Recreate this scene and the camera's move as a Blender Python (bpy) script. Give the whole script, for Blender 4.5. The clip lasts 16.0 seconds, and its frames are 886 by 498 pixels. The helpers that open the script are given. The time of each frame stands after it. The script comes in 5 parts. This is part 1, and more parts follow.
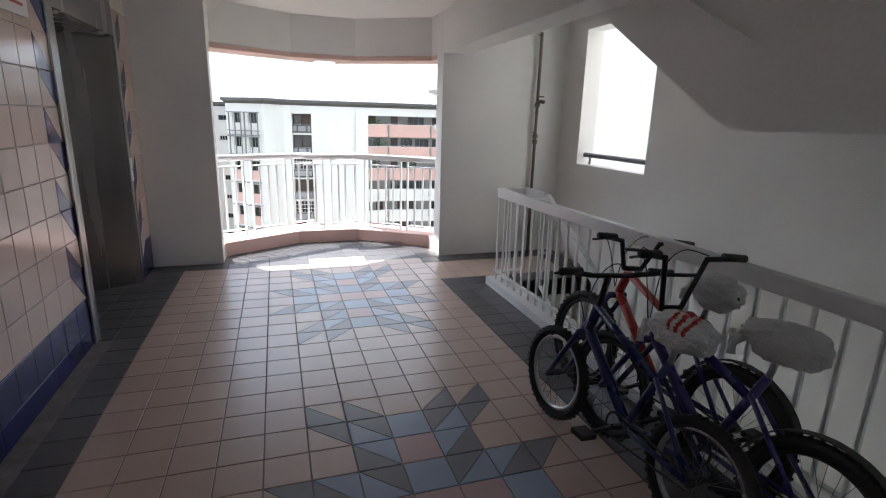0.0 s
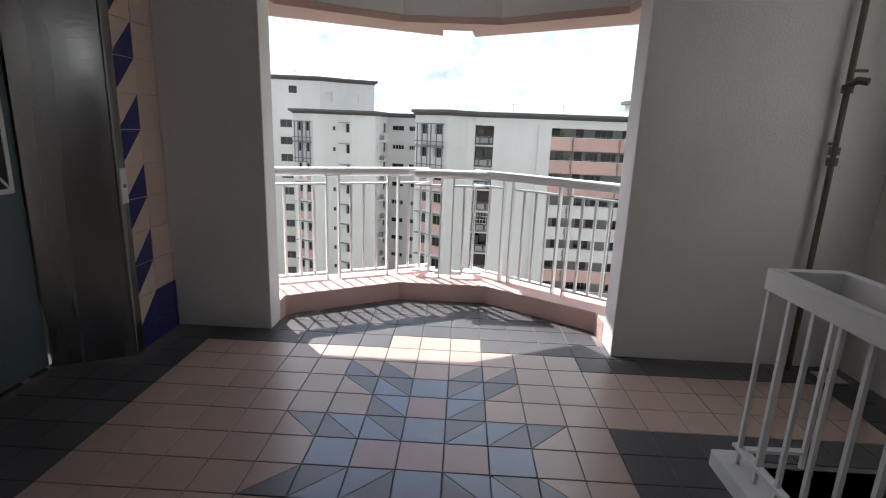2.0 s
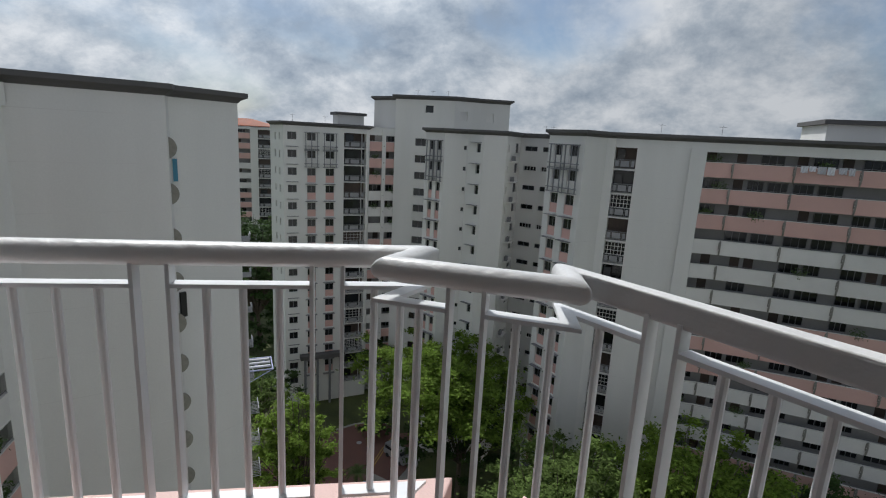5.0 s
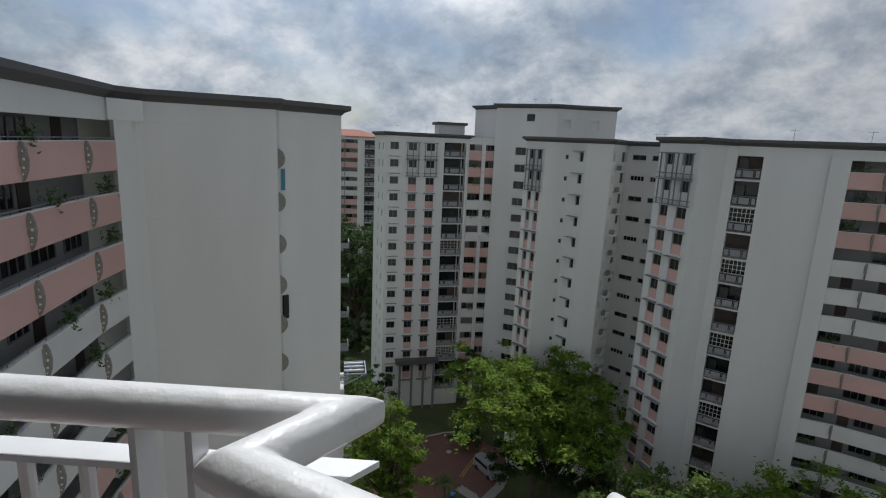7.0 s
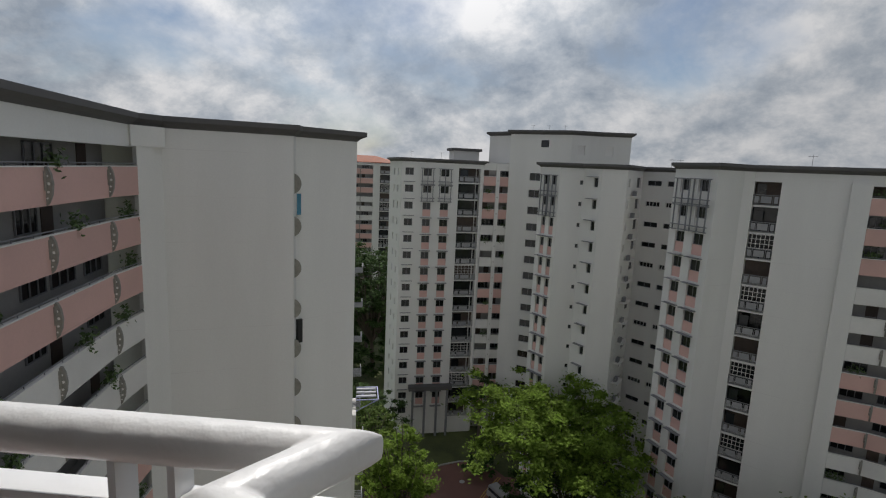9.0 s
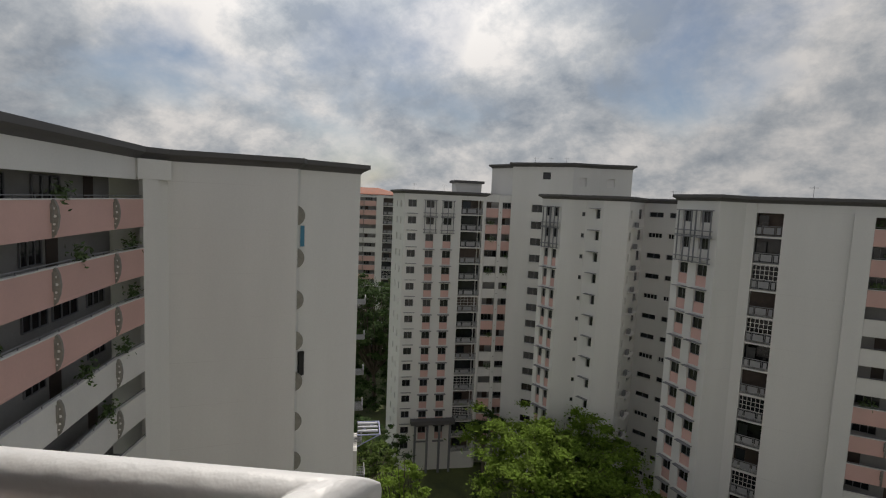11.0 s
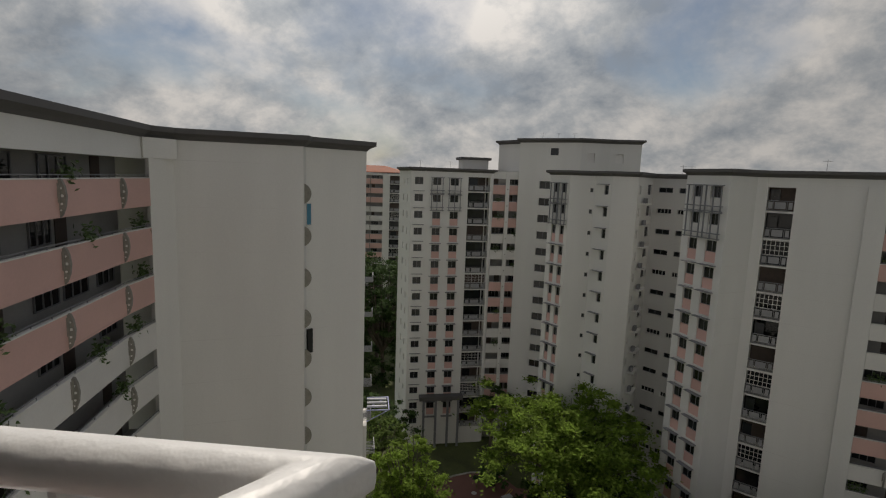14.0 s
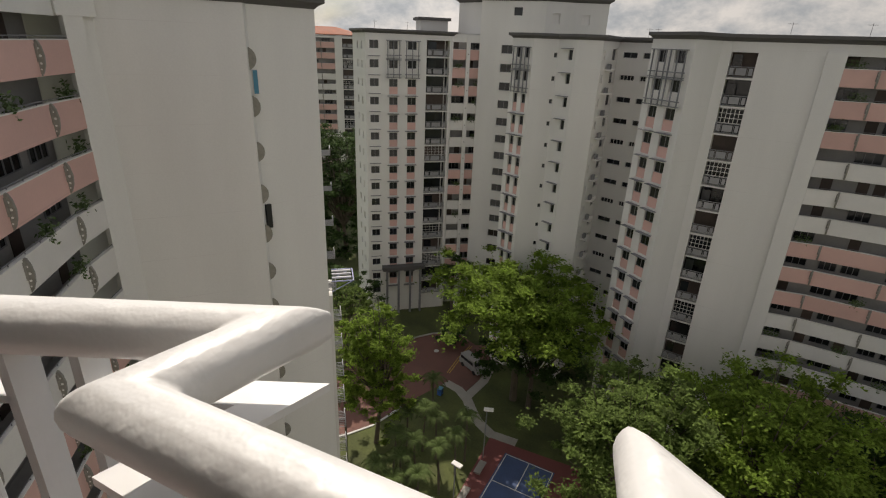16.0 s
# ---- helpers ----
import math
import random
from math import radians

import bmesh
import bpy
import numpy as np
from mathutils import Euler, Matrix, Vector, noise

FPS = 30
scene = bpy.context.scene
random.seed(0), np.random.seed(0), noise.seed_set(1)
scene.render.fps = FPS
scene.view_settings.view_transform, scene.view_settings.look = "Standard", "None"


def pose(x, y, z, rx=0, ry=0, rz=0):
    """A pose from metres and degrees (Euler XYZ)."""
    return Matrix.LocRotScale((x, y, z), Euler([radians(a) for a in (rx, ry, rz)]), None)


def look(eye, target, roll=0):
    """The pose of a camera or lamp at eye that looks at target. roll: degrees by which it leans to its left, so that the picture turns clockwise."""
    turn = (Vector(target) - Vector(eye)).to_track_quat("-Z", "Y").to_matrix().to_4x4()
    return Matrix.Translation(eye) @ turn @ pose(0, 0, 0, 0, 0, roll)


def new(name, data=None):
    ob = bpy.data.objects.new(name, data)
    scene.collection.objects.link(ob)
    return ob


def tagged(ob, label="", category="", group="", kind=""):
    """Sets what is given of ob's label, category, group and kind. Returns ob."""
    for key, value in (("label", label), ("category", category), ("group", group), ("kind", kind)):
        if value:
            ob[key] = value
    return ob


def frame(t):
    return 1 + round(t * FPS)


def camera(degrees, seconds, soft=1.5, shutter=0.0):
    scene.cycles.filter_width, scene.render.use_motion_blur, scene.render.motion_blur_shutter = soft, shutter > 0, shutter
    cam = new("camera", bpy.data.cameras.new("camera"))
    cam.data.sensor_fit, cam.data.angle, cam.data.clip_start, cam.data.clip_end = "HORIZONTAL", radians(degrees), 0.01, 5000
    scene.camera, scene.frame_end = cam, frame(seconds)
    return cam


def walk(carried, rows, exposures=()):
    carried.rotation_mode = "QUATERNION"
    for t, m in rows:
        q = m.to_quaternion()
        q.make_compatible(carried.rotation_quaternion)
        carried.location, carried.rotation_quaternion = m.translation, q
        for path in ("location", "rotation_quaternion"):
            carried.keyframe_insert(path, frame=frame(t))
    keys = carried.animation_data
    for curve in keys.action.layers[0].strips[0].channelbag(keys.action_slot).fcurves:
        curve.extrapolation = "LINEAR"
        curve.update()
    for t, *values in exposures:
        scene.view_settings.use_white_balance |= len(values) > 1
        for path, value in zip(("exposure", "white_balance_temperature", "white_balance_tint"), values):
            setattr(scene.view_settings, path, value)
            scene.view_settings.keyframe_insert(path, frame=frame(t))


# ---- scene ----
cam = camera(82.0, 16.0, soft=1.15)
PATH = [
    (0, (-0.576, -4.75, 1.524), (0.028, -2.909, 1.029), 1.6),
    (0.5, (-0.384, -4.265, 1.46), (-0.047, -2.353, 0.979), 1.9),
    (1, (-0.179, -3.677, 1.437), (-0.045, -1.739, 0.963), 2.0),
    (1.5, (-0.017, -3.091, 1.428), (0.031, -1.147, 0.96), 2.3),
    (2, (0.128, -2.466, 1.417), (0.064, -0.523, 0.948), 2.2),
    (2.5, (0.258, -1.924, 1.414), (0.111, 0.016, 0.951), 2.2),
    (3, (0.307, -1.38, 1.423), (0.061, 0.552, 0.969), 2.2),
    (3.5, (0.392, -0.866, 1.408), (0.073, 1.059, 0.967), 2.1),
    (4, (0.414, -0.318, 1.383), (0.004, 1.592, 0.956), 1.9),
    (4.2, (0.398, -0.125, 1.383), (-0.041, 1.780, 0.962), 2.3),
    (6.3, (0.287, 1.160, 1.434), (-0.535, 2.932, 1.023), 2.5),
    (6.5, (0.293, 1.280, 1.429), (-0.573, 3.035, 1.02), 2.5),
    (7, (0.289, 1.326, 1.473), (-0.633, 3.055, 1.07), 2.6),
    (7.5, (0.29, 1.341, 1.475), (-0.656, 3.061, 1.09), 2.7),
    (8, (0.294, 1.347, 1.481), (-0.669, 3.061, 1.114), 2.7),
    (8.5, (0.308, 1.341, 1.476), (-0.665, 3.055, 1.139), 2.6),
    (9, (0.278, 1.38, 1.458), (-0.704, 3.094, 1.149), 2.6),
    (11.5, (0.266, 1.408, 1.465), (-0.745, 3.126, 1.299), 2.4),
    (12, (0.241, 1.432, 1.459), (-0.779, 3.145, 1.306), 2.3),
    (12.5, (0.216, 1.447, 1.449), (-0.824, 3.149, 1.302), 2.4),
    (13, (0.176, 1.467, 1.438), (-0.880, 3.160, 1.300), 2.2),
    (13.5, (0.195, 1.522, 1.416), (-0.857, 3.214, 1.244), 2.3),
    (14, (0.227, 1.489, 1.413), (-0.793, 3.187, 1.138), 2.0),
    (14.5, (0.229, 1.505, 1.39), (-0.726, 3.21, 0.964), 2.2),
    (15, (0.224, 1.529, 1.369), (-0.666, 3.222, 0.784), 2.0),
    (15.5, (0.262, 1.502, 1.4), (-0.575, 3.179, 0.702), 2.1),
    (16, (0.228, 1.512, 1.379), (-0.582, 3.181, 0.631), 2.3),
]
walk(cam, [(t, look(e, a, r)) for t, e, a, r in PATH],
     exposures=[(0, 2.38, 6000, 11), (0.75, 2.12, 6050, 11), (1.5, 1.8, 6100, 11), (2.5, 1.15, 6150, 12), (3.5, 0.6, 6150, 11), (4.2, 0.22, 6050, 9), (6.5, -0.1, 5950, 9.5),
                (9.0, -0.13, 6300, 11), (11.5, -0.27, 6720, 11.5), (13.0, -0.45, 6820, 11.5), (14.0, -0.42, 6880, 11.5), (15.0, -0.12, 7000, 12), (16.0, 0.16, 7050, 13)])

# ---- light: high sun ahead to the side, broken cloud ----
SUN = Vector((-0.64, 0.77, 1.285)).normalized()
world = bpy.data.worlds.new("world")
scene.world = world
world.use_nodes = True
wn, wl = world.node_tree.nodes, world.node_tree.links
for n in list(wn):
    wn.remove(n)


def wnode(kind, **kw):
    n = wn.new(kind)
    for k, v in kw.items():
        if k in n.inputs:
            n.inputs[k].default_value = v
    return n


sky = wn.new("ShaderNodeTexSky")
sky.sky_type = 'NISHITA'
sky.sun_disc = False
sky.sun_elevation = math.asin(SUN.z)
sky.sun_rotation = math.atan2(SUN.x, SUN.y)
sky_level = wn.new("ShaderNodeVectorMath")
sky_level.operation = 'SCALE'
sky_level.inputs["Scale"].default_value = 0.085
wl.new(sky.outputs[0], sky_level.inputs[0])
wtc = wn.new("ShaderNodeTexCoord")
wsep = wn.new("ShaderNodeSeparateXYZ")
wl.new(wtc.outputs["Generated"], wsep.inputs[0])


def wmath(op, a, b=None):
    n = wn.new("ShaderNodeMath")
    n.operation = op
    for i, v in enumerate((a, b)):
        if v is None:
            continue
        if isinstance(v, (int, float)):
            n.inputs[i].default_value = v
        else:
            wl.new(v, n.inputs[i])
    return n.outputs[0]


# a cloud layer overhead: directions are thrown on a level sheet
lift_z = wmath('ADD', wmath('MAXIMUM', wsep.outputs[2], 0.0), 0.62)
wcom = wn.new("ShaderNodeCombineXYZ")
wl.new(wmath('DIVIDE', wsep.outputs[0], lift_z), wcom.inputs[0])
wl.new(wmath('DIVIDE', wsep.outputs[1], lift_z), wcom.inputs[1])
wmap = wn.new("ShaderNodeMapping")
wmap.inputs["Location"].default_value = (2.3, 0.7, 0.0)
wl.new(wcom.outputs[0], wmap.inputs["Vector"])
cover = wnode("ShaderNodeTexNoise", Scale=1.9, Detail=14.0, Roughness=0.55, Distortion=0.25)
wl.new(wmap.outputs[0], cover.inputs["Vector"])
cover_r = wn.new("ShaderNodeValToRGB")
cover_r.color_ramp.elements[0].position = 0.37
cover_r.color_ramp.elements[1].position = 0.53
haze = wmath('MULTIPLY', wmath('MAXIMUM', wmath('SUBTRACT', 1.0, wmath('MULTIPLY', wsep.outputs[2], 5.0)), 0.0), 0.2)
wl.new(wmath('ADD', cover.outputs[0], haze), cover_r.inputs[0])
shade = wnode("ShaderNodeTexNoise", Scale=4.0, Detail=15.0, Roughness=0.64, Distortion=0.08)
wl.new(wmap.outputs[0], shade.inputs["Vector"])
shade_r = wn.new("ShaderNodeValToRGB")
shade_r.color_ramp.elements[0].position, shade_r.color_ramp.elements[0].color = 0.43, (0.44, 0.505, 0.585, 1)
shade_r.color_ramp.elements[1].position, shade_r.color_ramp.elements[1].color = 0.6, (1.16, 1.145, 1.12, 1)
mid = shade_r.color_ramp.elements.new(0.505)
mid.color = (0.68, 0.73, 0.78, 1)
broad = wnode("ShaderNodeTexNoise", Scale=1.3, Detail=8.0, Roughness=0.55, Distortion=0.15)
wl.new(wmap.outputs[0], broad.inputs["Vector"])
wl.new(wmath('ADD', wmath('ADD', wmath('MULTIPLY', shade.outputs[0], 0.62), wmath('MULTIPLY', broad.outputs[0], 0.4)), wmath('MULTIPLY', haze, 0.22)), shade_r.inputs[0])
# cloud is brighter round the sun
wdot = wn.new("ShaderNodeVectorMath")
wdot.operation = 'DOT_PRODUCT'
wl.new(wtc.outputs["Generated"], wdot.inputs[0])
wdot.inputs[1].default_value = SUN
wnear = wmath('POWER', wmath('MAXIMUM', wdot.outputs["Value"], 0.0), 5.0)
wgain = wmath('ADD', wmath('MULTIPLY', wnear, 1.6), 0.58)
wlit = wn.new("ShaderNodeVectorMath")
wlit.operation = 'SCALE'
wl.new(shade_r.outputs[0], wlit.inputs[0])
wl.new(wgain, wlit.inputs["Scale"])
wmix = wn.new("ShaderNodeMix")
wmix.data_type = 'RGBA'
wl.new(cover_r.outputs[0], wmix.inputs["Factor"])
wl.new(sky_level.outputs[0], wmix.inputs["A"])
wl.new(wlit.outputs[0], wmix.inputs["B"])
wbg = wn.new("ShaderNodeBackground")
wbg.inputs["Strength"].default_value = 0.8
wl.new(wmix.outputs["Result"], wbg.inputs["Color"])
wout = wn.new("ShaderNodeOutputWorld")
wl.new(wbg.outputs[0], wout.inputs["Surface"])

sun_data = bpy.data.lights.new("sun", 'SUN')
sun_data.energy, sun_data.angle, sun_data.color = 3.2, radians(0.6), (1.0, 0.95, 0.87)
sun = new("sun", sun_data)
sun.matrix_world = look(SUN * 50, (0, 0, 0))


# ---- materials ----
def mat(name, col, rough=0.6, metal=0.0, var=0.12, scale=2.0, grain=60.0, bump=0.15, rnd=0.0, streak=0.0, spec=0.5):
    """A painted, tiled or metal surface: broad stains, fine grain, a little relief."""
    m = bpy.data.materials.new(name)
    m.use_nodes = True
    nt = m.node_tree
    n, l = nt.nodes, nt.links
    b = n["Principled BSDF"]
    b.inputs["Metallic"].default_value = metal
    b.inputs["Specular IOR Level"].default_value = spec
    geo = n.new("ShaderNodeNewGeometry")
    a = n.new("ShaderNodeTexNoise")
    a.inputs["Scale"].default_value, a.inputs["Detail"].default_value = scale, 6
    if streak:
        mp = n.new("ShaderNodeMapping")
        mp.inputs["Scale"].default_value = (1, 1, streak)
        l.new(geo.outputs["Position"], mp.inputs[0])
        l.new(mp.outputs[0], a.inputs["Vector"])
    else:
        l.new(geo.outputs["Position"], a.inputs["Vector"])
    g = n.new("ShaderNodeTexNoise")
    g.inputs["Scale"].default_value, g.inputs["Detail"].default_value = grain, 3
    l.new(geo.outputs["Position"], g.inputs["Vector"])
    add = n.new("ShaderNodeMath")
    add.operation = 'MULTIPLY_ADD'
    add.inputs[1].default_value, add.inputs[2].default_value = 0.35, 0.0
    l.new(g.outputs[0], add.inputs[0])
    l.new(a.outputs[0], add.inputs[2])
    ramp = n.new("ShaderNodeMapRange")
    ramp.inputs["From Min"].default_value, ramp.inputs["From Max"].default_value = 0.4, 0.95
    ramp.inputs["To Min"].default_value, ramp.inputs["To Max"].default_value = 1 - var, 1 + var
    l.new(add.outputs[0], ramp.inputs["Value"])
    last = ramp.outputs[0]
    if rnd:
        oi = n.new("ShaderNodeObjectInfo")
        r2 = n.new("ShaderNodeMapRange")
        r2.inputs["To Min"].default_value, r2.inputs["To Max"].default_value = 1 - rnd, 1 + rnd
        l.new(oi.outputs["Random"], r2.inputs["Value"])
        mu = n.new("ShaderNodeMath")
        mu.operation = 'MULTIPLY'
        l.new(last, mu.inputs[0])
        l.new(r2.outputs[0], mu.inputs[1])
        last = mu.outputs[0]
    v = n.new("ShaderNodeVectorMath")
    v.operation = 'SCALE'
    v.inputs[0].default_value = col
    l.new(last, v.inputs["Scale"])
    l.new(v.outputs[0], b.inputs["Base Color"])
    rr = n.new("ShaderNodeMapRange")
    rr.inputs["From Min"].default_value, rr.inputs["From Max"].default_value = 0.3, 0.7
    rr.inputs["To Min"].default_value, rr.inputs["To Max"].default_value = max(rough - (0.02 if spec > 0.9 else 0.08), 0.02), min(rough + (0.02 if spec > 0.9 else 0.08), 1)
    l.new(a.outputs[0], rr.inputs["Value"])
    l.new(rr.outputs[0], b.inputs["Roughness"])
    if bump:
        bp = n.new("ShaderNodeBump")
        bp.inputs["Strength"].default_value, bp.inputs["Distance"].default_value = bump, 0.01
        l.new(g.outputs[0], bp.inputs["Height"])
        l.new(bp.outputs[0], b.inputs["Normal"])
    return m


WALL = mat("lobby_paint", (0.80, 0.79, 0.77), 0.7, var=0.07, scale=1.3, grain=90, bump=0.2)
CEIL = mat("ceiling_paint", (0.82, 0.81, 0.79), 0.75, var=0.05, scale=1.0, grain=40, bump=0.2)
PINK = mat("pink_paint", (0.66, 0.45, 0.40), 0.6, var=0.07, scale=3, grain=120, bump=0.2)
HANDRAIL = mat("brushed_white_paint", (0.70, 0.695, 0.685), 0.42, var=0.035, scale=9, grain=26, bump=0.4)
WHITE_METAL = mat("white_gloss_paint", (0.76, 0.76, 0.76), 0.36, var=0.04, scale=8, grain=22, bump=0.14)
TILE_PINK = mat("beige_floor_tile", (0.49, 0.365, 0.305), 0.31, var=0.06, scale=1.1, grain=150, bump=0.05, rnd=0.07, spec=1.0)
TILE_GREY = mat("dark_grey_floor_tile", (0.085, 0.082, 0.087), 0.4, var=0.09, scale=1.4, grain=150, bump=0.05, rnd=0.08)
TILE_BLUE = mat("blue_floor_tile", (0.20, 0.27, 0.41), 0.31, var=0.1, scale=5, grain=150, bump=0.05, rnd=0.08, spec=1.0)
TILE_SLATE = mat("slate_floor_tile", (0.125, 0.13, 0.16), 0.31, var=0.12, scale=5, grain=150, bump=0.05, rnd=0.08, spec=1.0)
TILE_ROSE = mat("rose_floor_tile", (0.40, 0.25, 0.245), 0.31, var=0.1, scale=5, grain=150, bump=0.05, rnd=0.06, spec=1.0)
GROUT = mat("floor_grout", (0.20, 0.185, 0.175), 0.9, var=0.3, scale=9, grain=60)
WTILE = mat("cream_wall_tile", (0.62, 0.49, 0.42), 0.18, var=0.06, scale=3, grain=60, bump=0.02, rnd=0.05)
WTILE_BLUE = mat("navy_wall_tile", (0.035, 0.038, 0.15), 0.15, var=0.1, scale=3, grain=60, bump=0.02, rnd=0.06)
WGROUT = mat("wall_grout", (0.55, 0.5, 0.46), 0.9, var=0.15)
STEEL = mat("brushed_steel", (0.36, 0.35, 0.335), 0.25, metal=1.0, var=0.1, scale=6, grain=25, bump=0.06, streak=0.06)
TEAL = mat("teal_lift_door", (0.075, 0.11, 0.125), 0.4, var=0.06, scale=6, grain=80, bump=0.05)
BLACK = mat("black_plastic", (0.018, 0.018, 0.018), 0.55, var=0.2)
RUBBER = mat("tyre_rubber", (0.02, 0.02, 0.02), 0.8, var=0.2, scale=30)
CONC = mat("concrete", (0.42, 0.41, 0.39), 0.85, var=0.15, scale=3, grain=50, bump=0.4)
FACADE = mat("facade_white_paint", (0.73, 0.716, 0.69), 0.8, var=0.07, scale=0.3, grain=10, bump=0.12, streak=0.15)
FACADE_PINK = mat("facade_pink_paint", (0.64, 0.41, 0.365), 0.8, var=0.07, scale=0.4, grain=8, bump=0.05, rnd=0.05)
FACADE_TRIM = mat("facade_trim_paint", (0.72, 0.70, 0.675), 0.75, var=0.06, scale=0.6, grain=8, bump=0.05, rnd=0.04)
CORNICE = mat("dark_grey_cornice", (0.105, 0.10, 0.098), 0.75, var=0.1, scale=0.4, grain=8, bump=0.05)
BRACKET = mat("grey_bracket_paint", (0.20, 0.20, 0.21), 0.7, var=0.1, rnd=0.08)
INFILL = mat("pale_grey_infill", (0.30, 0.30, 0.31), 0.6, var=0.1, rnd=0.1)
# pale gallery walls and decks, the recess's shade mixed into their grey
CORRIDOR_SHADED = mat("shaded_corridor_paint", (0.33, 0.325, 0.315), 0.8, var=0.12, scale=0.6, grain=6)
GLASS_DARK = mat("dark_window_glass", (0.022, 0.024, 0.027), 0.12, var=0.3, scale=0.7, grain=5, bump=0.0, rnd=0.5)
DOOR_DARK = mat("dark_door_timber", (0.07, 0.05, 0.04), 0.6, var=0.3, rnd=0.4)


# ---- mesh helpers ----
def finish(name, bm, material, parent=None, label="", smooth=False):
    bmesh.ops.recalc_face_normals(bm, faces=bm.faces)
    me = bpy.data.meshes.new(name)
    bm.to_mesh(me)
    bm.free()
    if smooth:
        for p in me.polygons:
            p.use_smooth = True
    for m in (material if isinstance(material, (list, tuple)) else [material]):
        me.materials.append(m)
    ob = new(name, me)
    if parent:
        ob.parent = parent
    if label:
        tagged(ob, label)
    return ob


def part(name, bm, material, parent, label="", smooth=False):
    return finish(name, bm, material, parent, label, smooth)


def shared(name, me, parent, m):
    ob = new(name, me)
    ob.parent = parent
    ob.matrix_local = m
    return ob


def mesh_of(name, bm, material):
    bmesh.ops.recalc_face_normals(bm, faces=bm.faces)
    me = bpy.data.meshes.new(name)
    bm.to_mesh(me)
    bm.free()
    for m in (material if isinstance(material, (list, tuple)) else [material]):
        me.materials.append(m)
    return me


def thing(name, label, category, at=(0, 0, 0), group="", kind=""):
    e = new(name)
    e.location = at
    return tagged(e, label, category, group, kind)


def box(bm, x0, x1, y0, y1, z0, z1, m=None, mi=0):
    r = bmesh.ops.create_cube(bm, size=1)
    t = Matrix.Translation(((x0 + x1) / 2, (y0 + y1) / 2, (z0 + z1) / 2)) @ Matrix.Diagonal((x1 - x0, y1 - y0, z1 - z0, 1))
    bmesh.ops.transform(bm, matrix=(m @ t) if m else t, verts=r["verts"])
    if mi:
        for f in {f for v in r["verts"] for f in v.link_faces}:
            f.material_index = mi
    return r["verts"]


def bevel(bm, w, seg=2):
    bmesh.ops.bevel(bm, geom=list(bm.edges), offset=w, segments=seg, affect='EDGES', profile=0.5)


def bx(x0, x1, y0, y1, z0, z1, w=0.0):
    bm = bmesh.new()
    box(bm, x0, x1, y0, y1, z0, z1)
    if w:
        bevel(bm, w)
    return bm


def prism(bm, poly, z0, z1):
    lo = [bm.verts.new((x, y, z0)) for x, y in poly]
    hi = [bm.verts.new((x, y, z1)) for x, y in poly]
    k = len(poly)
    bm.faces.new(lo[::-1])
    bm.faces.new(hi)
    for i in range(k):
        bm.faces.new((lo[i], lo[(i + 1) % k], hi[(i + 1) % k], hi[i]))


def pr(poly, z0, z1):
    bm = bmesh.new()
    prism(bm, poly, z0, z1)
    return bm


def tube(bm, pts, r, seg=12, cap=True):
    """A round bar along a polyline, mitred at its bends."""
    pts = [Vector(p) for p in pts]
    rings = []
    up = Vector((0, 0, 1))
    for i, p in enumerate(pts):
        a = (p - pts[i - 1]).normalized() if i else None
        b = (pts[i + 1] - p).normalized() if i < len(pts) - 1 else None
        d = a or b
        if a is not None and b is not None:
            d = (a + b).normalized() if (a + b).length > 1e-4 else a
        base = a or b
        s = base.cross(up)
        if s.length < 1e-3:
            s = base.cross(Vector((1, 0, 0)))
        s.normalize()
        t = s.cross(base).normalized()
        ring = []
        for k in range(seg):
            w = 2 * math.pi * k / seg
            o = (s * math.cos(w) + t * math.sin(w)) * r
            den = base.dot(d)
            if abs(den) > 0.1:
                o = o - base * max(-1.75 * r, min(1.75 * r, o.dot(d) / den))
            ring.append(bm.verts.new(p + o))
        rings.append(ring)
    for q, w in zip(rings, rings[1:]):
        for k in range(seg):
            bm.faces.new((q[k], q[(k + 1) % seg], w[(k + 1) % seg], w[k]))
    if cap:
        bm.faces.new(rings[0][::-1])
        bm.faces.new(rings[-1])


def bar(pts, r, seg=12):
    bm = bmesh.new()
    tube(bm, pts, r, seg)
    return bm


def flat_bar(bm, a, b, wide, thick):
    """A flat bar from a to b, level, wide sideways."""
    a, b = Vector(a), Vector(b)
    d = b - a
    m = Matrix.Translation((a + b) / 2) @ Matrix.Rotation(math.atan2(d.y, d.x), 4, 'Z')
    box(bm, -d.length / 2, d.length / 2, -wide / 2, wide / 2, -thick / 2, thick / 2, m)


# ---- lobby: floor, walls, ceiling ----
KERB_IN = [(-1.15, 0.98), (-1.15, 1.09), (-0.36, 1.555), (0.36, 1.555), (1.13, 1.05), (1.14, 0.86)]
floor = tagged(finish("floor", pr([(-2.2, -6.6), (1.45, -6.6), (1.45, -0.43), (2.6, -0.43), (2.6, 0.75), (1.3, 0.75), (1.3, 1.2), (0.36, 1.8),
                                    (-0.36, 1.8), (-1.3, 1.3), (-1.3, 0.87), (-2.2, 0.87)], -0.2, -0.006), GROUT), "dark grout bed under the lobby floor tiles", "floor", kind="structure")
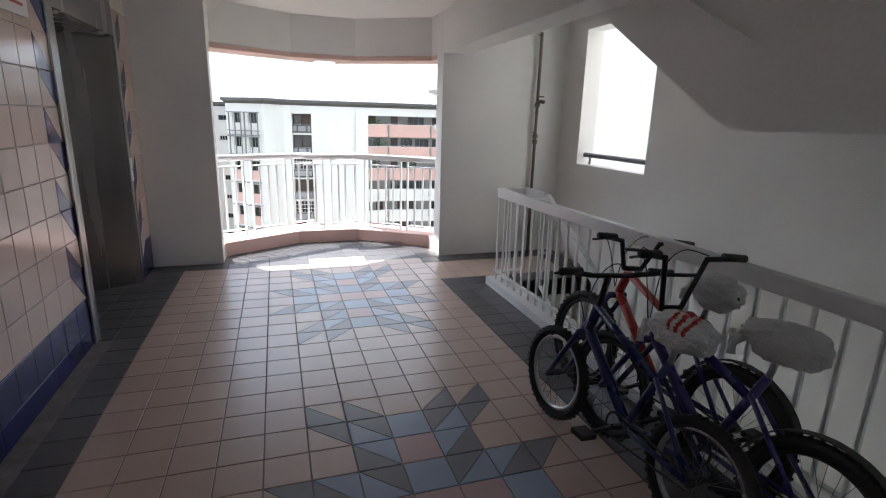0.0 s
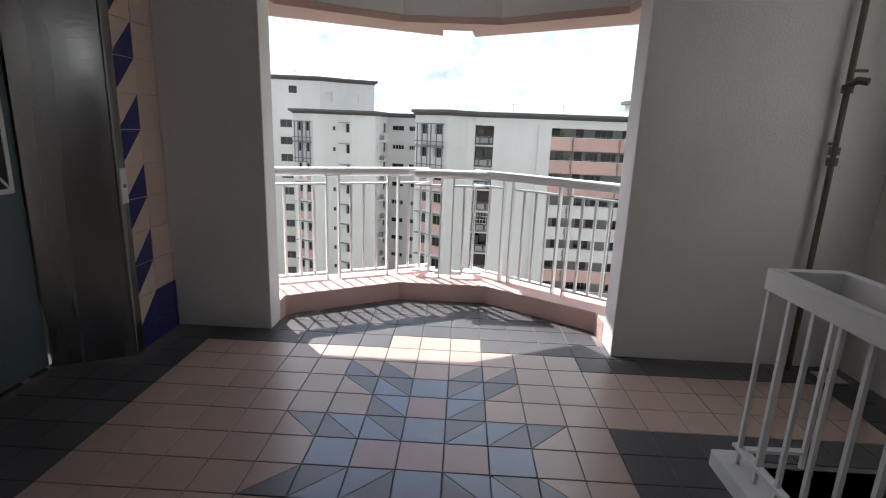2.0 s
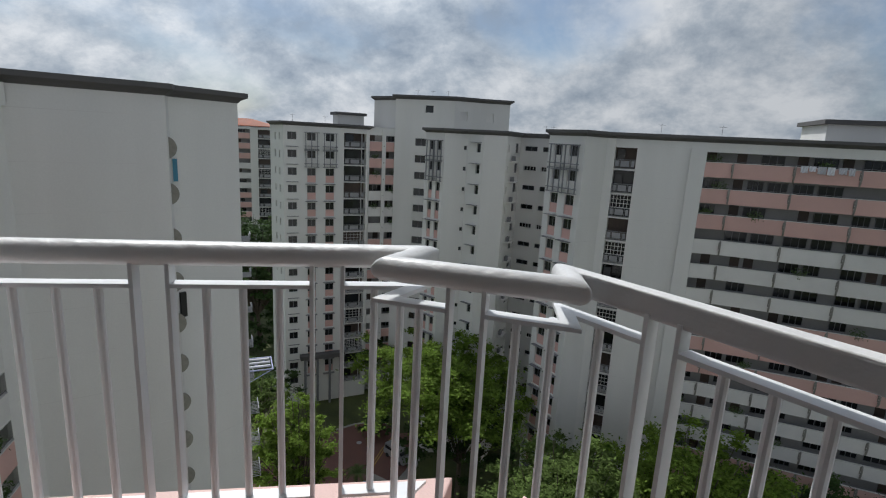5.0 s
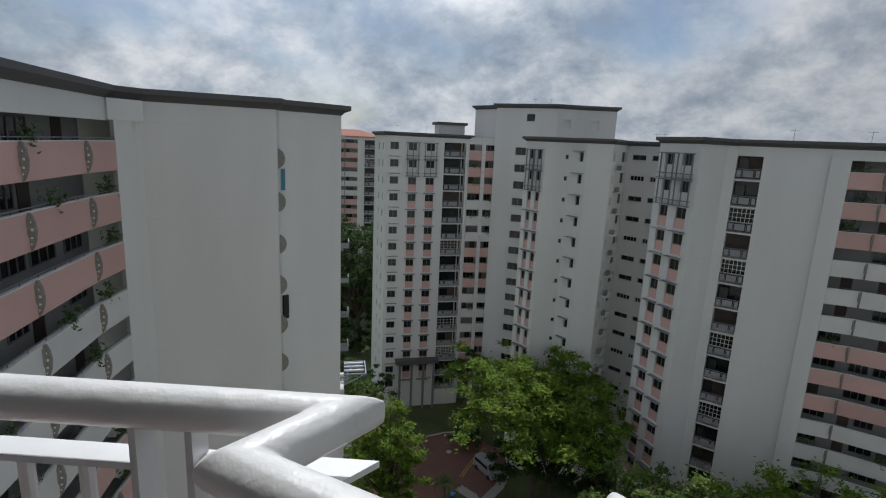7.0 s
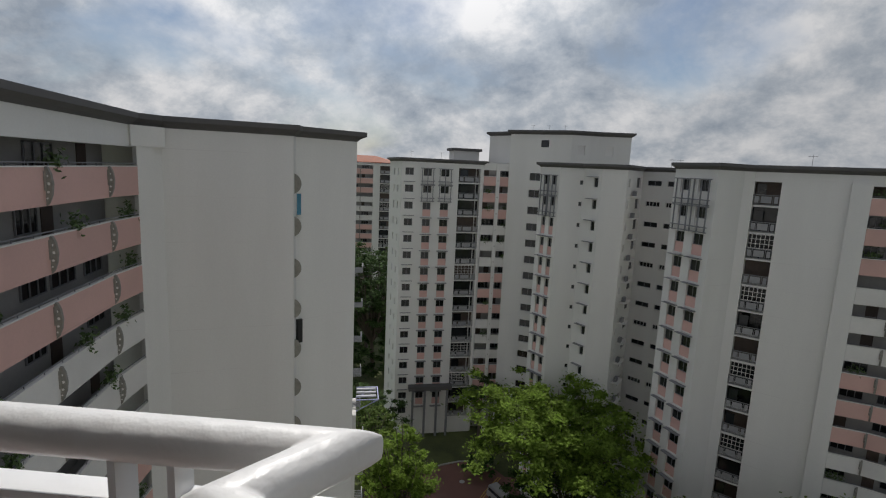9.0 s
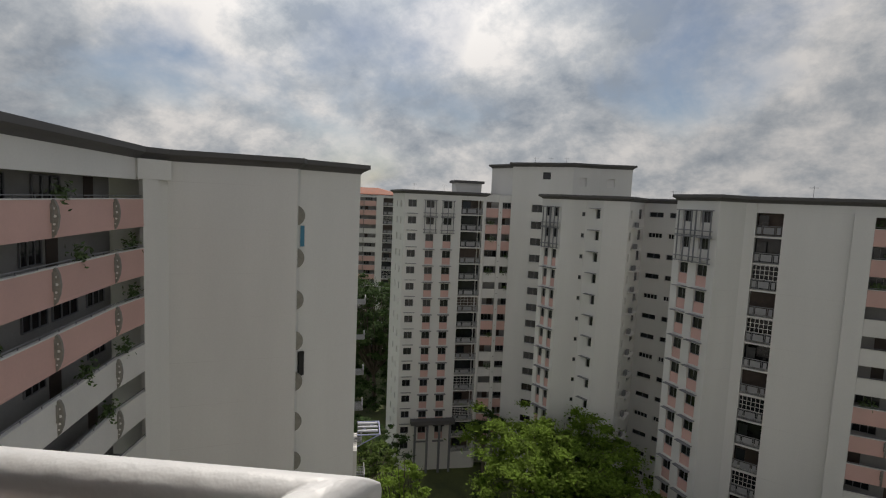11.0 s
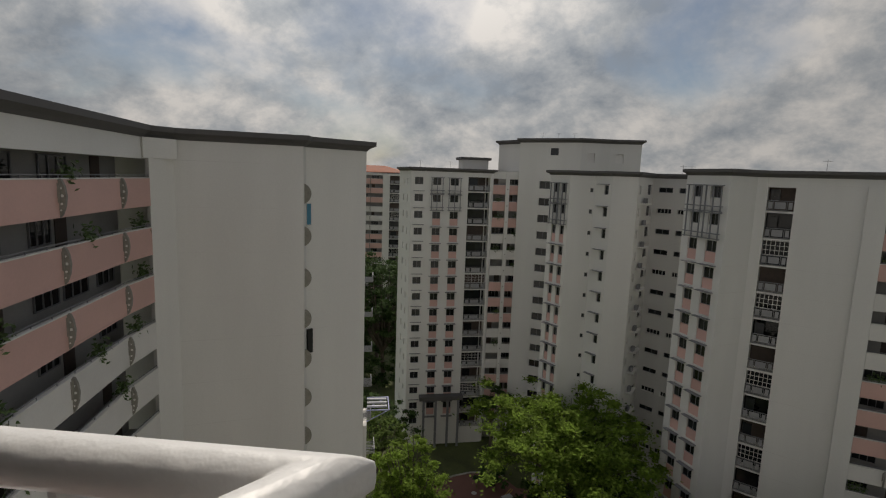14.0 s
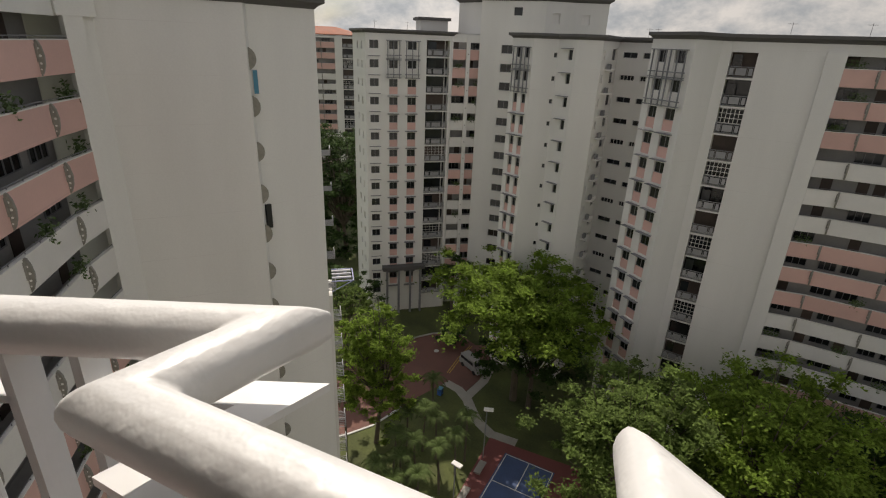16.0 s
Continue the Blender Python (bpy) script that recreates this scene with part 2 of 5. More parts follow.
# piers beside the opening, with the outer wall they belong to
tagged(finish("wall_pier_west", bx(-2.4, -1.15, 0.80, 0.98, 0, 2.6, 0.006), WALL), "white painted pier beside the balcony opening", "wall", kind="structure")
tagged(finish("wall_pier_east", bx(1.14, 2.6, 0.64, 0.86, 0, 2.6, 0.006), WALL), "white painted pier between balcony and stairs", "wall", kind="structure")
ceiling = tagged(finish("ceiling", bx(-2.4, 1.9, -6.6, 2.0, 2.6, 2.8), CEIL), "white painted concrete lobby ceiling", "ceiling", kind="structure")
# parapet of the balcony above: angled header over the opening
HEAD = [(-1.15, 0.98), (-1.15, 1.09), (-0.36, 1.555), (0.36, 1.555), (1.13, 1.05), (1.14, 0.86)]
HEAD_OUT = [(1.50, 0.86), (1.54, 1.22), (0.18, 2.10), (0.15, 1.84), (-0.08, 1.84), (-0.09, 2.10), (-1.58, 1.38), (-1.55, 0.98)]
header = tagged(finish("balcony_header", pr(HEAD + HEAD_OUT, 2.2, 2.95), WALL), "white painted header parapet above the balcony opening", "wall", kind="structure")
tagged(finish("header_soffit_trim", pr(HEAD + HEAD_OUT, 2.15, 2.197), PINK), "pink painted soffit edge of the header", "trim", kind="structure")
tagged(finish("balcony_roof", pr([(-1.5, 0.9), (1.5, 0.8), (1.54, 1.22), (0.18, 2.10), (-0.09, 2.10), (-1.58, 1.38)], 2.96, 3.1), CEIL), "concrete slab over the balcony", "ceiling", kind="structure")
# kerb of the balcony
kerb = tagged(finish("balcony_kerb", pr(KERB_IN + HEAD_OUT, -0.25, 0.15), PINK), "pink painted concrete kerb round the angled balcony", "kerb", kind="structure")
bv = kerb.modifiers.new("edge", 'BEVEL')
bv.width, bv.segments, bv.limit_method = 0.008, 2, 'ANGLE'

# balcony railing
railing = thing("balcony_railing", "white painted tubular steel railing on a pink kerb", "railing")
ZR = 1.035
RAIL = [(-1.40, 1.10, ZR), (-1.38, 1.335, ZR), (-0.190, 1.915, ZR), (-0.224, 1.734, ZR), (0.292, 1.750, ZR), (0.262, 1.877, ZR), (1.30, 1.13, ZR), (1.33, 0.90, ZR)]
top = part("handrail", bar(RAIL, 0.0365, 24), HANDRAIL, railing, "round white handrail with mitred zigzag corners", True)
bv = top.modifiers.new("edge", 'BEVEL')
bv.width, bv.segments, bv.limit_method, bv.angle_limit = 0.008, 3, 'ANGLE', radians(35)


def lerp2(a, b, f):
    return (a[0] + (b[0] - a[0]) * f, a[1] + (b[1] - a[1]) * f)


POST = bmesh.new()
box(POST, -0.025, 0.025, -0.006, 0.006, 0.15, ZR - 0.02)
POST = mesh_of("post", POST, WHITE_METAL)
BAL = bmesh.new()
tube(BAL, [(0, 0, 0.212), (0, 0, 0.934)], 0.0125, 10)
BAL = mesh_of("baluster", BAL, WHITE_METAL)


def mitred(line, half):
    """The outline of a flat bar along a bent line, with mitred corners."""
    pts = [Vector(p) for p in line]
    left, right = [], []
    for i, p in enumerate(pts):
        a = (p - pts[i - 1]).normalized() if i else (pts[1] - p).normalized()
        b = (pts[i + 1] - p).normalized() if i < len(pts) - 1 else a
        n = Vector((-a.y, a.x)) + Vector((-b.y, b.x))
        n = n * (2 * half / n.length_squared)
        left.append(tuple(p + n))
        right.append(tuple(p - n))
    return right + left[::-1]


def rail_panel(line, first, last, bars):
    """Flat top and bottom bars along a line of points, posts at the ends asked for, round balusters between."""
    for z, nm in ((0.94, "top_bar"), (0.206, "bottom_bar")):
        part(nm, pr(mitred(line, 0.025), z - 0.006, z + 0.006), WHITE_METAL, railing)
    for ok, (p, q) in ((first, (line[0], line[1])), (last, (line[-1], line[-2]))):
        if ok:
            shared("post", POST, railing, pose(p[0], p[1], 0, 0, 0, math.degrees(math.atan2(q[1] - p[1], q[0] - p[0])) + 90))
    for p in bars:
        shared("baluster", BAL, railing, pose(p[0], p[1], 0))


LA, LB_ = (-1.38, 1.335), (-0.190, 1.915)
RA, RB_ = (0.262, 1.877), (1.30, 1.13)
rail_panel([(-1.40, 1.10), LA, lerp2(LA, LB_, 0.36)], False, True, [lerp2(LA, LB_, f) for f in (0.03, 0.115, 0.2, 0.285)])
rail_panel([lerp2(LA, LB_, 0.435), lerp2(LA, LB_, 0.745)], True, True, [lerp2(LA, LB_, f) for f in (0.51, 0.59, 0.67)])
rail_panel([lerp2(LA, LB_, 0.815), LB_, (-0.235, 1.74), (-0.04, 1.74)], True, True, [lerp2(LA, LB_, 0.89), (-0.13, 1.74), (-0.22, 1.82)])
rail_panel([(0.06, 1.74), (0.29, 1.74), RA, lerp2(RA, RB_, 0.21)], True, True, [(0.15, 1.74), (0.24, 1.805), lerp2(RA, RB_, 0.10)])
rail_panel([lerp2(RA, RB_, 0.275), lerp2(RA, RB_, 0.595)], True, True, [lerp2(RA, RB_, f) for f in (0.355, 0.435, 0.515)])
rail_panel([lerp2(RA, RB_, 0.665), RB_, (1.33, 0.93)], True, False, [lerp2(RA, RB_, f) for f in (0.74, 0.82, 0.9, 0.975)])

# ---- lift wall ----
XL = -1.80
tagged(finish("wall_lift_south", bx(-2.0, XL - 0.008, -6.6, -1.04, 0, 2.6), WGROUT), "grouted backing of the tiled lift lobby wall", "wall", kind="structure")
tagged(finish("wall_lift_north", bx(-2.0, XL - 0.008, 0.36, 0.80, 0, 2.6), WGROUT), "grouted backing of the tiled wall beside the lift", "wall", kind="structure")
tagged(finish("wall_lift_head", bx(-2.0, XL - 0.008, -1.04, 0.36, 2.42, 2.6), WGROUT), "wall over the lift", "wall", kind="structure")
tagged(finish("wall_lift_back", bx(-2.5, -2.3, -6.6, 0.98, 0, 2.8), WALL), "shaft wall behind the lift door", "wall", kind="structure")
tagged(finish("wall_south", bx(-2.5, 2.8, -6.8, -6.6, -1.5, 2.2), WALL), "plain white parapet at the lobby's open end", "wall", kind="structure")

# ---- stairs ----
tagged(finish("wall_stair_east_low", bx(2.6, 2.8, -6.6, 0.86, -3.0, 1.08), WALL), "white painted stair wall under the opening", "wall", kind="structure")
tagged(finish("wall_stair_east_south", bx(2.6, 2.8, -6.6, -0.87, 1.08, 2.8), WALL), "white painted stair wall", "wall", kind="structure")
tagged(finish("wall_stair_east_north", bx(2.6, 2.8, 0.25, 0.86, 1.08, 2.8), WALL), "white painted stair wall beside the opening", "wall", kind="structure")
tagged(finish("wall_stair_east_head", bx(2.6, 2.8, -0.87, 0.25, 2.47, 2.8), WALL), "white painted stair wall above the opening", "wall", kind="structure")
tagged(finish("ceiling_landing", bx(1.9, 2.6, -0.2, 0.64, 2.6, 2.8), CEIL), "white landing ceiling by the stairs", "ceiling", kind="structure")


def stair_prism(profile, x0, x1):
    bm = bmesh.new()
    a = [bm.verts.new((x0, y, z)) for y, z in profile]
    b = [bm.verts.new((x1, y, z)) for y, z in profile]
    k = len(profile)
    bm.faces.new(a)
    bm.faces.new(b[::-1])
    for i in range(k):
        bm.faces.new((a[i], a[(i + 1) % k], b[(i + 1) % k], b[i]))
    return bm


def steps(y, z, n, going, rise, depth):
    p = [(y, z)]
    for i in range(n):
        p += [(y, z - rise), (y - going, z - rise)]
        y, z = y - going, z - rise
    return p + [(y, z - depth), (p[0][0], p[0][1] - depth - 0.05)]


down = thing("stair_flight", "grey concrete stairs going down beside the lobby", "stairs", kind="structure")
part("flight", stair_prism(steps(-0.436, -0.008, 8, 0.27, 0.17, 0.2), 1.46, 2.598), CONC, down)
part("landing", bx(1.46, 2.598, -4.6, -2.59, -1.56, -1.37), CONC, down)
up = thing("stair_flight_above", "white painted side of the stairs going up", "stairs", kind="structure")
part("waist_slab", stair_prism([(-6.5, 1.52), (-2.86, 1.52), (-0.96, 2.69), (-6.5, 2.69)], 1.425, 2.597), CEIL, up)
part("string_band", stair_prism([(-6.5, 1.51), (-2.855, 1.51), (-0.94, 2.69), (-1.57, 2.69), (-2.93, 1.87), (-6.5, 1.86)], 1.40, 1.424), CEIL, up)
tagged(finish("wall_head_east", bx(1.905, 2.6, 0.645, 0.86, 2.602, 2.8), WALL), "white wall above the pier", "wall", kind="structure")
tagged(finish("ceiling_beam", bx(1.13, 1.397, -3.0, 0.637, 2.19, 2.597, 0.006), CEIL), "white plastered beam over the edge of the lobby", "beam", kind="structure")
tagged(finish("ceiling_stairwell", bx(1.48, 2.598, -6.6, -0.21, 2.7, 2.8), CEIL), "white ceiling over the stairwell", "ceiling", kind="structure")
tagged(finish("stair_kerb", bx(1.28, 1.45, -6.5, -0.43, -0.2, 0.075, 0.006), WHITE_METAL), "white painted kerb under the stair railing", "kerb", kind="structure")

# ---- outside: the blocks of flats across the court ----
GROUND = -44.0
H = 2.7


def block(label):
    return thing("apartment_block", label, "apartment building", group="blocks of flats round the court")


def turn(P, Q):
    return pose(P[0], P[1], 0, 0, 0, math.degrees(math.atan2(Q[1] - P[1], Q[0] - P[0])))


def span(P, Q):
    return math.hypot(Q[0] - P[0], Q[1] - P[1])


def facade(parent, P, Q, z0, z1, holes=(), deep=0.3, material=None, name="wall"):
    """A wall from P to Q (left to right as seen from outside) with openings (u0, u1, z0, z1) that go in by deep."""
    m, wide = turn(P, Q), span(P, Q)
    us = sorted({0.0, wide, *[round(h[0], 3) for h in holes], *[round(h[1], 3) for h in holes]})
    zs = sorted({z0, z1, *[round(h[2], 3) for h in holes], *[round(h[3], 3) for h in holes]})
    verts, faces, seen = [], [], {}

    def at(p):
        k = (round(p[0], 3), round(p[1], 3), round(p[2], 3))
        if k not in seen:
            seen[k] = len(verts)
            verts.append(k)
        return seen[k]

    def quad(a, b, c, d):
        faces.append((at(a), at(b), at(c), at(d)))

    for ua, ub in zip(us, us[1:]):
        uc = (ua + ub) / 2
        col = [h for h in holes if h[0] < uc < h[1]]
        for za, zb in zip(zs, zs[1:]):
            zc = (za + zb) / 2
            if not any(h[2] < zc < h[3] for h in col):
                quad((ua, 0, za), (ub, 0, za), (ub, 0, zb), (ua, 0, zb))
    for u0, u1, h0, h1 in holes:
        quad((u0, 0, h0), (u1, 0, h0), (u1, deep, h0), (u0, deep, h0))
        quad((u0, 0, h1), (u0, deep, h1), (u1, deep, h1), (u1, 0, h1))
        quad((u0, 0, h0), (u0, deep, h0), (u0, deep, h1), (u0, 0, h1))
        quad((u1, 0, h0), (u1, 0, h1), (u1, deep, h1), (u1, deep, h0))
    me = bpy.data.meshes.new(name)
    me.from_pydata(verts, [], faces)
    me.materials.append(material or FACADE)
    ob = new(name, me)
    ob.parent = parent
    ob.matrix_local = m
    return m


def core(parent, poly, top, inset=0.32):
    """The solid body just behind the facades."""
    k = len(poly)
    out = []
    for i in range(k):
        a, b, c = Vector(poly[i - 1]), Vector(poly[i]), Vector(poly[(i + 1) % k])
        e1, e2 = (b - a).normalized(), (c - b).normalized()
        n = Vector((-e1.y, e1.x)) + Vector((-e2.y, e2.x))
        n = n.normalized() * inset / max(0.45, math.sqrt(max(0.05, (1 + e1.dot(e2)) / 2)))
        out.append(tuple(b + n))
    part("body", pr(out, GROUND, top - 0.1), FACADE, parent)


def cornice(parent, poly, top, out=0.35, high=0.6):
    """A dark overhanging eaves band along the roof's outline (drawn anticlockwise)."""
    k = len(poly)

    def ring(o):
        res = []
        for i in range(k):
            a, b, c = Vector(poly[i - 1]), Vector(poly[i]), Vector(poly[(i + 1) % k])
            e1, e2 = (b - a).normalized(), (c - b).normalized()
            n = Vector((e1.y, -e1.x)) + Vector((e2.y, -e2.x))
            n = n.normalized() * o / max(0.5, math.sqrt(max(0.05, (1 + e1.dot(e2)) / 2)))
            res.append(b + n)
        return res

    bm = bmesh.new()
    levels = [(0.02, top - high), (out * 0.35, top - high * 0.72), (out, top - high * 0.45), (out, top)]
    rings = [[bm.verts.new((p.x, p.y, z)) for p in ring(o)] for o, z in levels]
    for q, w in zip(rings, rings[1:]):
        for i in range(k):
            bm.faces.new((q[i], q[(i + 1) % k], w[(i + 1) % k], w[i]))
    bm.faces.new(rings[-1])
    bm.faces.new(rings[0][::-1])
    part("cornice", bm, CORNICE, parent, "dark grey overhanging cornice")


def lattice(name, xs, zs, y0, y1, material):
    """One welded frame: bars between each even and odd line of xs and of zs, open between them."""
    vs, fs, seen = [], [], {}

    def at(x, y, z):
        k = (round(x, 4), y, round(z, 4))
        if k not in seen:
            seen[k] = len(vs)
            vs.append(k)
        return seen[k]

    nx, nz = len(xs) - 1, len(zs) - 1

    def solid(i, j):
        return 0 <= i < nx and 0 <= j < nz and (i % 2 == 0 or j % 2 == 0)

    for i in range(nx):
        for j in range(nz):
            if not solid(i, j):
                continue
            xa, xb, za, zb = xs[i], xs[i + 1], zs[j], zs[j + 1]
            fs.append((at(xa, y0, za), at(xb, y0, za), at(xb, y0, zb), at(xa, y0, zb)))
            fs.append((at(xa, y1, za), at(xa, y1, zb), at(xb, y1, zb), at(xb, y1, za)))
            if not solid(i - 1, j):
                fs.append((at(xa, y0, za), at(xa, y0, zb), at(xa, y1, zb), at(xa, y1, za)))
            if not solid(i + 1, j):
                fs.append((at(xb, y0, za), at(xb, y1, za), at(xb, y1, zb), at(xb, y0, zb)))
            if not solid(i, j - 1):
                fs.append((at(xa, y0, za), at(xa, y1, za), at(xb, y1, za), at(xb, y0, za)))
            if not solid(i, j + 1):
                fs.append((at(xa, y0, zb), at(xb, y0, zb), at(xb, y1, zb), at(xa, y1, zb)))
    me = bpy.data.meshes.new(name)
    me.from_pydata(vs, [], fs)
    me.materials.append(material)
    return me


WINDOWS = {}


def window(parent, m, u, z, w, h, deep=0.2, bars=1, frame_mat=None, blind=False):
    """A framed window set back in its opening: frame with mullions, dark pane."""
    key = (round(w, 2), round(h, 2), bars, frame_mat.name if frame_mat else "")
    if key not in WINDOWS:
        t = 0.05
        xs = []
        for i in range(bars + 2):
            x = (w - t) * i / (bars + 1)
            xs += [x, x + t]
        f = lattice("window", xs, [0, t, h - t, h], -0.03, 0.05, frame_mat or BRACKET)
        bm = bmesh.new()
        box(bm, 0.02, w - 0.02, 0.02, 0.04, 0.02, h - 0.02)
        WINDOWS[key] = (f, mesh_of("pane", bm, GLASS_DARK))
    f, p = WINDOWS[key]
    ob = shared("window", f, parent, m @ Matrix.Translation((u, deep, z)))
    shared("pane", p, ob, Matrix())
    return ob


SHAPES = {}


def block_part(name, parent, m, u, y, z, sx, sy, sz, material):
    """A box part that shares its mesh with its like: corner at (u, y, z), size (sx, sy, sz)."""
    key = (name, round(sx, 2), round(sy, 2), round(sz, 2), material.name)
    if key not in SHAPES:
        bm = bmesh.new()
        box(bm, 0, sx, 0, sy, 0, sz)
        SHAPES[key] = mesh_of(name, bm, material)
    return shared(name, SHAPES[key], parent, m @ Matrix.Translation((u, y, z)))


GRILLE = {}


def grille(parent, m, u, y, z, w, h, nx, nz):
    """A welded white window grille."""
    key = (w, h, nx, nz)
    if key not in GRILLE:
        xs = [v for i in range(nx + 1) for v in (w * i / nx - 0.02, w * i / nx + 0.02)]
        zs = [v for i in range(nz + 1) for v in (h * i / nz - 0.02, h * i / nz + 0.02)]
        GRILLE[key] = lattice("grille", xs, zs, -0.02, 0.02, FACADE_TRIM)
    return shared("grille", GRILLE[key], parent, m @ Matrix.Translation((u, y, z)))


RAILP = {}


def balcony_rail(parent, m, u, y, z, w):
    """A grey steel balcony guard: a welded frame of posts and rails, and its infill panels."""
    key = round(w, 2)
    if key not in RAILP:
        xs = [0.0, 0.05, w * 0.24, w * 0.24 + 0.05, w * 0.74, w * 0.74 + 0.05, w - 0.05, w]
        RAILP[key] = lattice("balcony_guard", xs, [0.06, 0.12, 0.97, 1.04], -0.025, 0.025, BRACKET)
    g = shared("balcony_guard", RAILP[key], parent, m @ Matrix.Translation((u, y, z)))
    for x0, x1 in ((0.06, 0.22), (0.3, 0.7), (0.8, 0.94)):
        block_part("infill_panel", g, Matrix(), w * x0, -0.012, 0.22, w * (x1 - x0), 0.024, 0.66, INFILL)
    return g


def bracket_columns(parent, P, Q, top, cols, storeys, z_first=None):
    """A facade with window columns: framed grids on the top two storeys, pink spandrels and canopies below."""
    zf = top - 1.75 if z_first is None else z_first
    holes = []
    for k in range(storeys):
        for u0, u1 in cols:
            holes.append((u0, u1, zf - 1.15 - H * k - 1.15, zf - H * k))
    m = facade(parent, P, Q, GROUND, top - 0.3, holes, deep=0.35)
    for k in range(storeys):
        z = zf - H * k
        for u0, u1 in cols:
            w = u1 - u0
            window(parent, m, u0, z - 1.15, w, 1.15, deep=0.25)
            block_part("spandrel", parent, m, u0 + 0.003, 0.12, z - 2.297, w - 0.006, 0.2, 1.14, FACADE_PINK if k >= 2 else FACADE_TRIM)
            block_part("sill", parent, m, u0 - 0.05, -0.08, z - 2.32, w + 0.1, 0.3, 0.09, FACADE_TRIM)
            if k >= 2:
                block_part("canopy", parent, m, u0 - 0.35, -0.5, z - 2.52, w + 0.55, 0.5, 0.07, BRACKET)
            else:
                for uu in (u0 - 0.3, u0 + w * 0.5 - 0.05, u1 + 0.2):
                    block_part("bracket_bar", parent, m, uu, -0.36, z - 2.6, 0.1, 0.12, 2.68, BRACKET)
                for dz in (-2.55, -2.05, 0.0):
                    block_part("bracket_bar", parent, m, u0 - 0.5, -0.42, z + dz, w + 1.0, 0.16, 0.1, BRACKET)
    return m


def balcony_column(parent, P, Q, top, u0, u1, storeys, seed, z_top):
    holes = [(u0, u1, z_top - 2.3 - H * (storeys - 1), z_top)]
    m = facade(parent, P, Q, GROUND, top - 0.3, holes, deep=1.3)
    rng = random.Random(seed)
    w = round(u1 - u0, 2)
    for k in range(storeys):
        z = z_top - 2.3 - H * k
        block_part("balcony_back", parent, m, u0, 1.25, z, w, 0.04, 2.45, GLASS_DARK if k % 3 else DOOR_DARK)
        balcony_rail(parent, m, u0, 0.1, z, w)
        r = rng.random()
        if r < 0.18:
            grille(parent, m, u0, 0.12, z + 1.08, w, 1.4, 6, 3)
        elif r < 0.3:
            grille(parent, m, u0, 0.12, z + 1.08, w, 1.4, 8, 5)
        elif r < 0.75:
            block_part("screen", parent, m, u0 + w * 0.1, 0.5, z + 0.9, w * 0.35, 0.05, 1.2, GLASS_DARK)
        block_part("balcony_slab", parent, m, u0 + 0.004, 0.05, z - 0.17, w - 0.008, 1.2, 0.16, FACADE_TRIM)
    return m


COLOURS = [1, 1, 1, 0, 0, 0] * 3
ORN = bmesh.new()
prof = [(0.0, 0.80), (-0.12, 0.75), (-0.22, 0.5), (-0.27, 0.1), (-0.22, -0.3), (-0.1, -0.62), (0.0, -0.75)]
oa = [ORN.verts.new((-0.07, y, z)) for y, z in prof]
ob_ = [ORN.verts.new((0.07, y, z)) for y, z in prof]
ORN.faces.new(oa)
ORN.faces.new(ob_[::-1])
for i in range(len(prof)):
    ORN.faces.new((oa[i], oa[(i + 1) % len(prof)], ob_[(i + 1) % len(prof)], ob_[i]))
box(ORN, -0.15, -0.075, -0.1, 0.0, -0.15, 0.62)
# pale discs stand in for light seen through the fin's holes
for zz, yy, rr in ((0.42, -0.1, 0.05), (0.12, -0.14, 0.06), (-0.2, -0.11, 0.05), (-0.45, -0.07, 0.035)):
    for sx in (-0.072, 0.072):
        o_ = bmesh.ops.create_cone(ORN, cap_ends=True, segments=10, radius1=rr, radius2=rr, depth=0.012, matrix=Matrix.Translation((sx, yy, zz)) @ Matrix.Rotation(radians(90), 4, 'Y'))
        for f_ in {f_ for v_ in o_["verts"] for f_ in v_.link_faces}:
            f_.material_index = 1
ORN = mesh_of("ornament", ORN, [mat("bracket_bronze_paint", (0.25, 0.235, 0.21), 0.7, var=0.2, scale=6), FACADE_TRIM])
SHRUB_LEAF = mat("balcony_plant_leaf", (0.075, 0.12, 0.035), 0.7, var=0.4, scale=3)


def shrub_mesh(seed, n=120, r=0.42):
    rng = random.Random(seed)
    vs, fs = [], []
    for _ in range(n):
        c = Vector((rng.gauss(0, r * 0.8), rng.gauss(0, r * 0.35), rng.gauss(r * 0.5, r * 0.65)))
        a = Vector((rng.uniform(-1, 1), rng.uniform(-1, 1), rng.uniform(-1, 1))).normalized() * 0.13
        b = a.orthogonal().normalized() * 0.06
        k = len(vs)
        vs += [c - a, c + b, c + a, c - b]
        fs.append((k, k + 1, k + 2, k + 3))
    me = bpy.data.meshes.new("potted_plant")
    me.from_pydata(vs, [], fs)
    me.materials.append(SHRUB_LEAF)
    return me


SHRUBS = [shrub_mesh(40 + i) for i in range(3)]


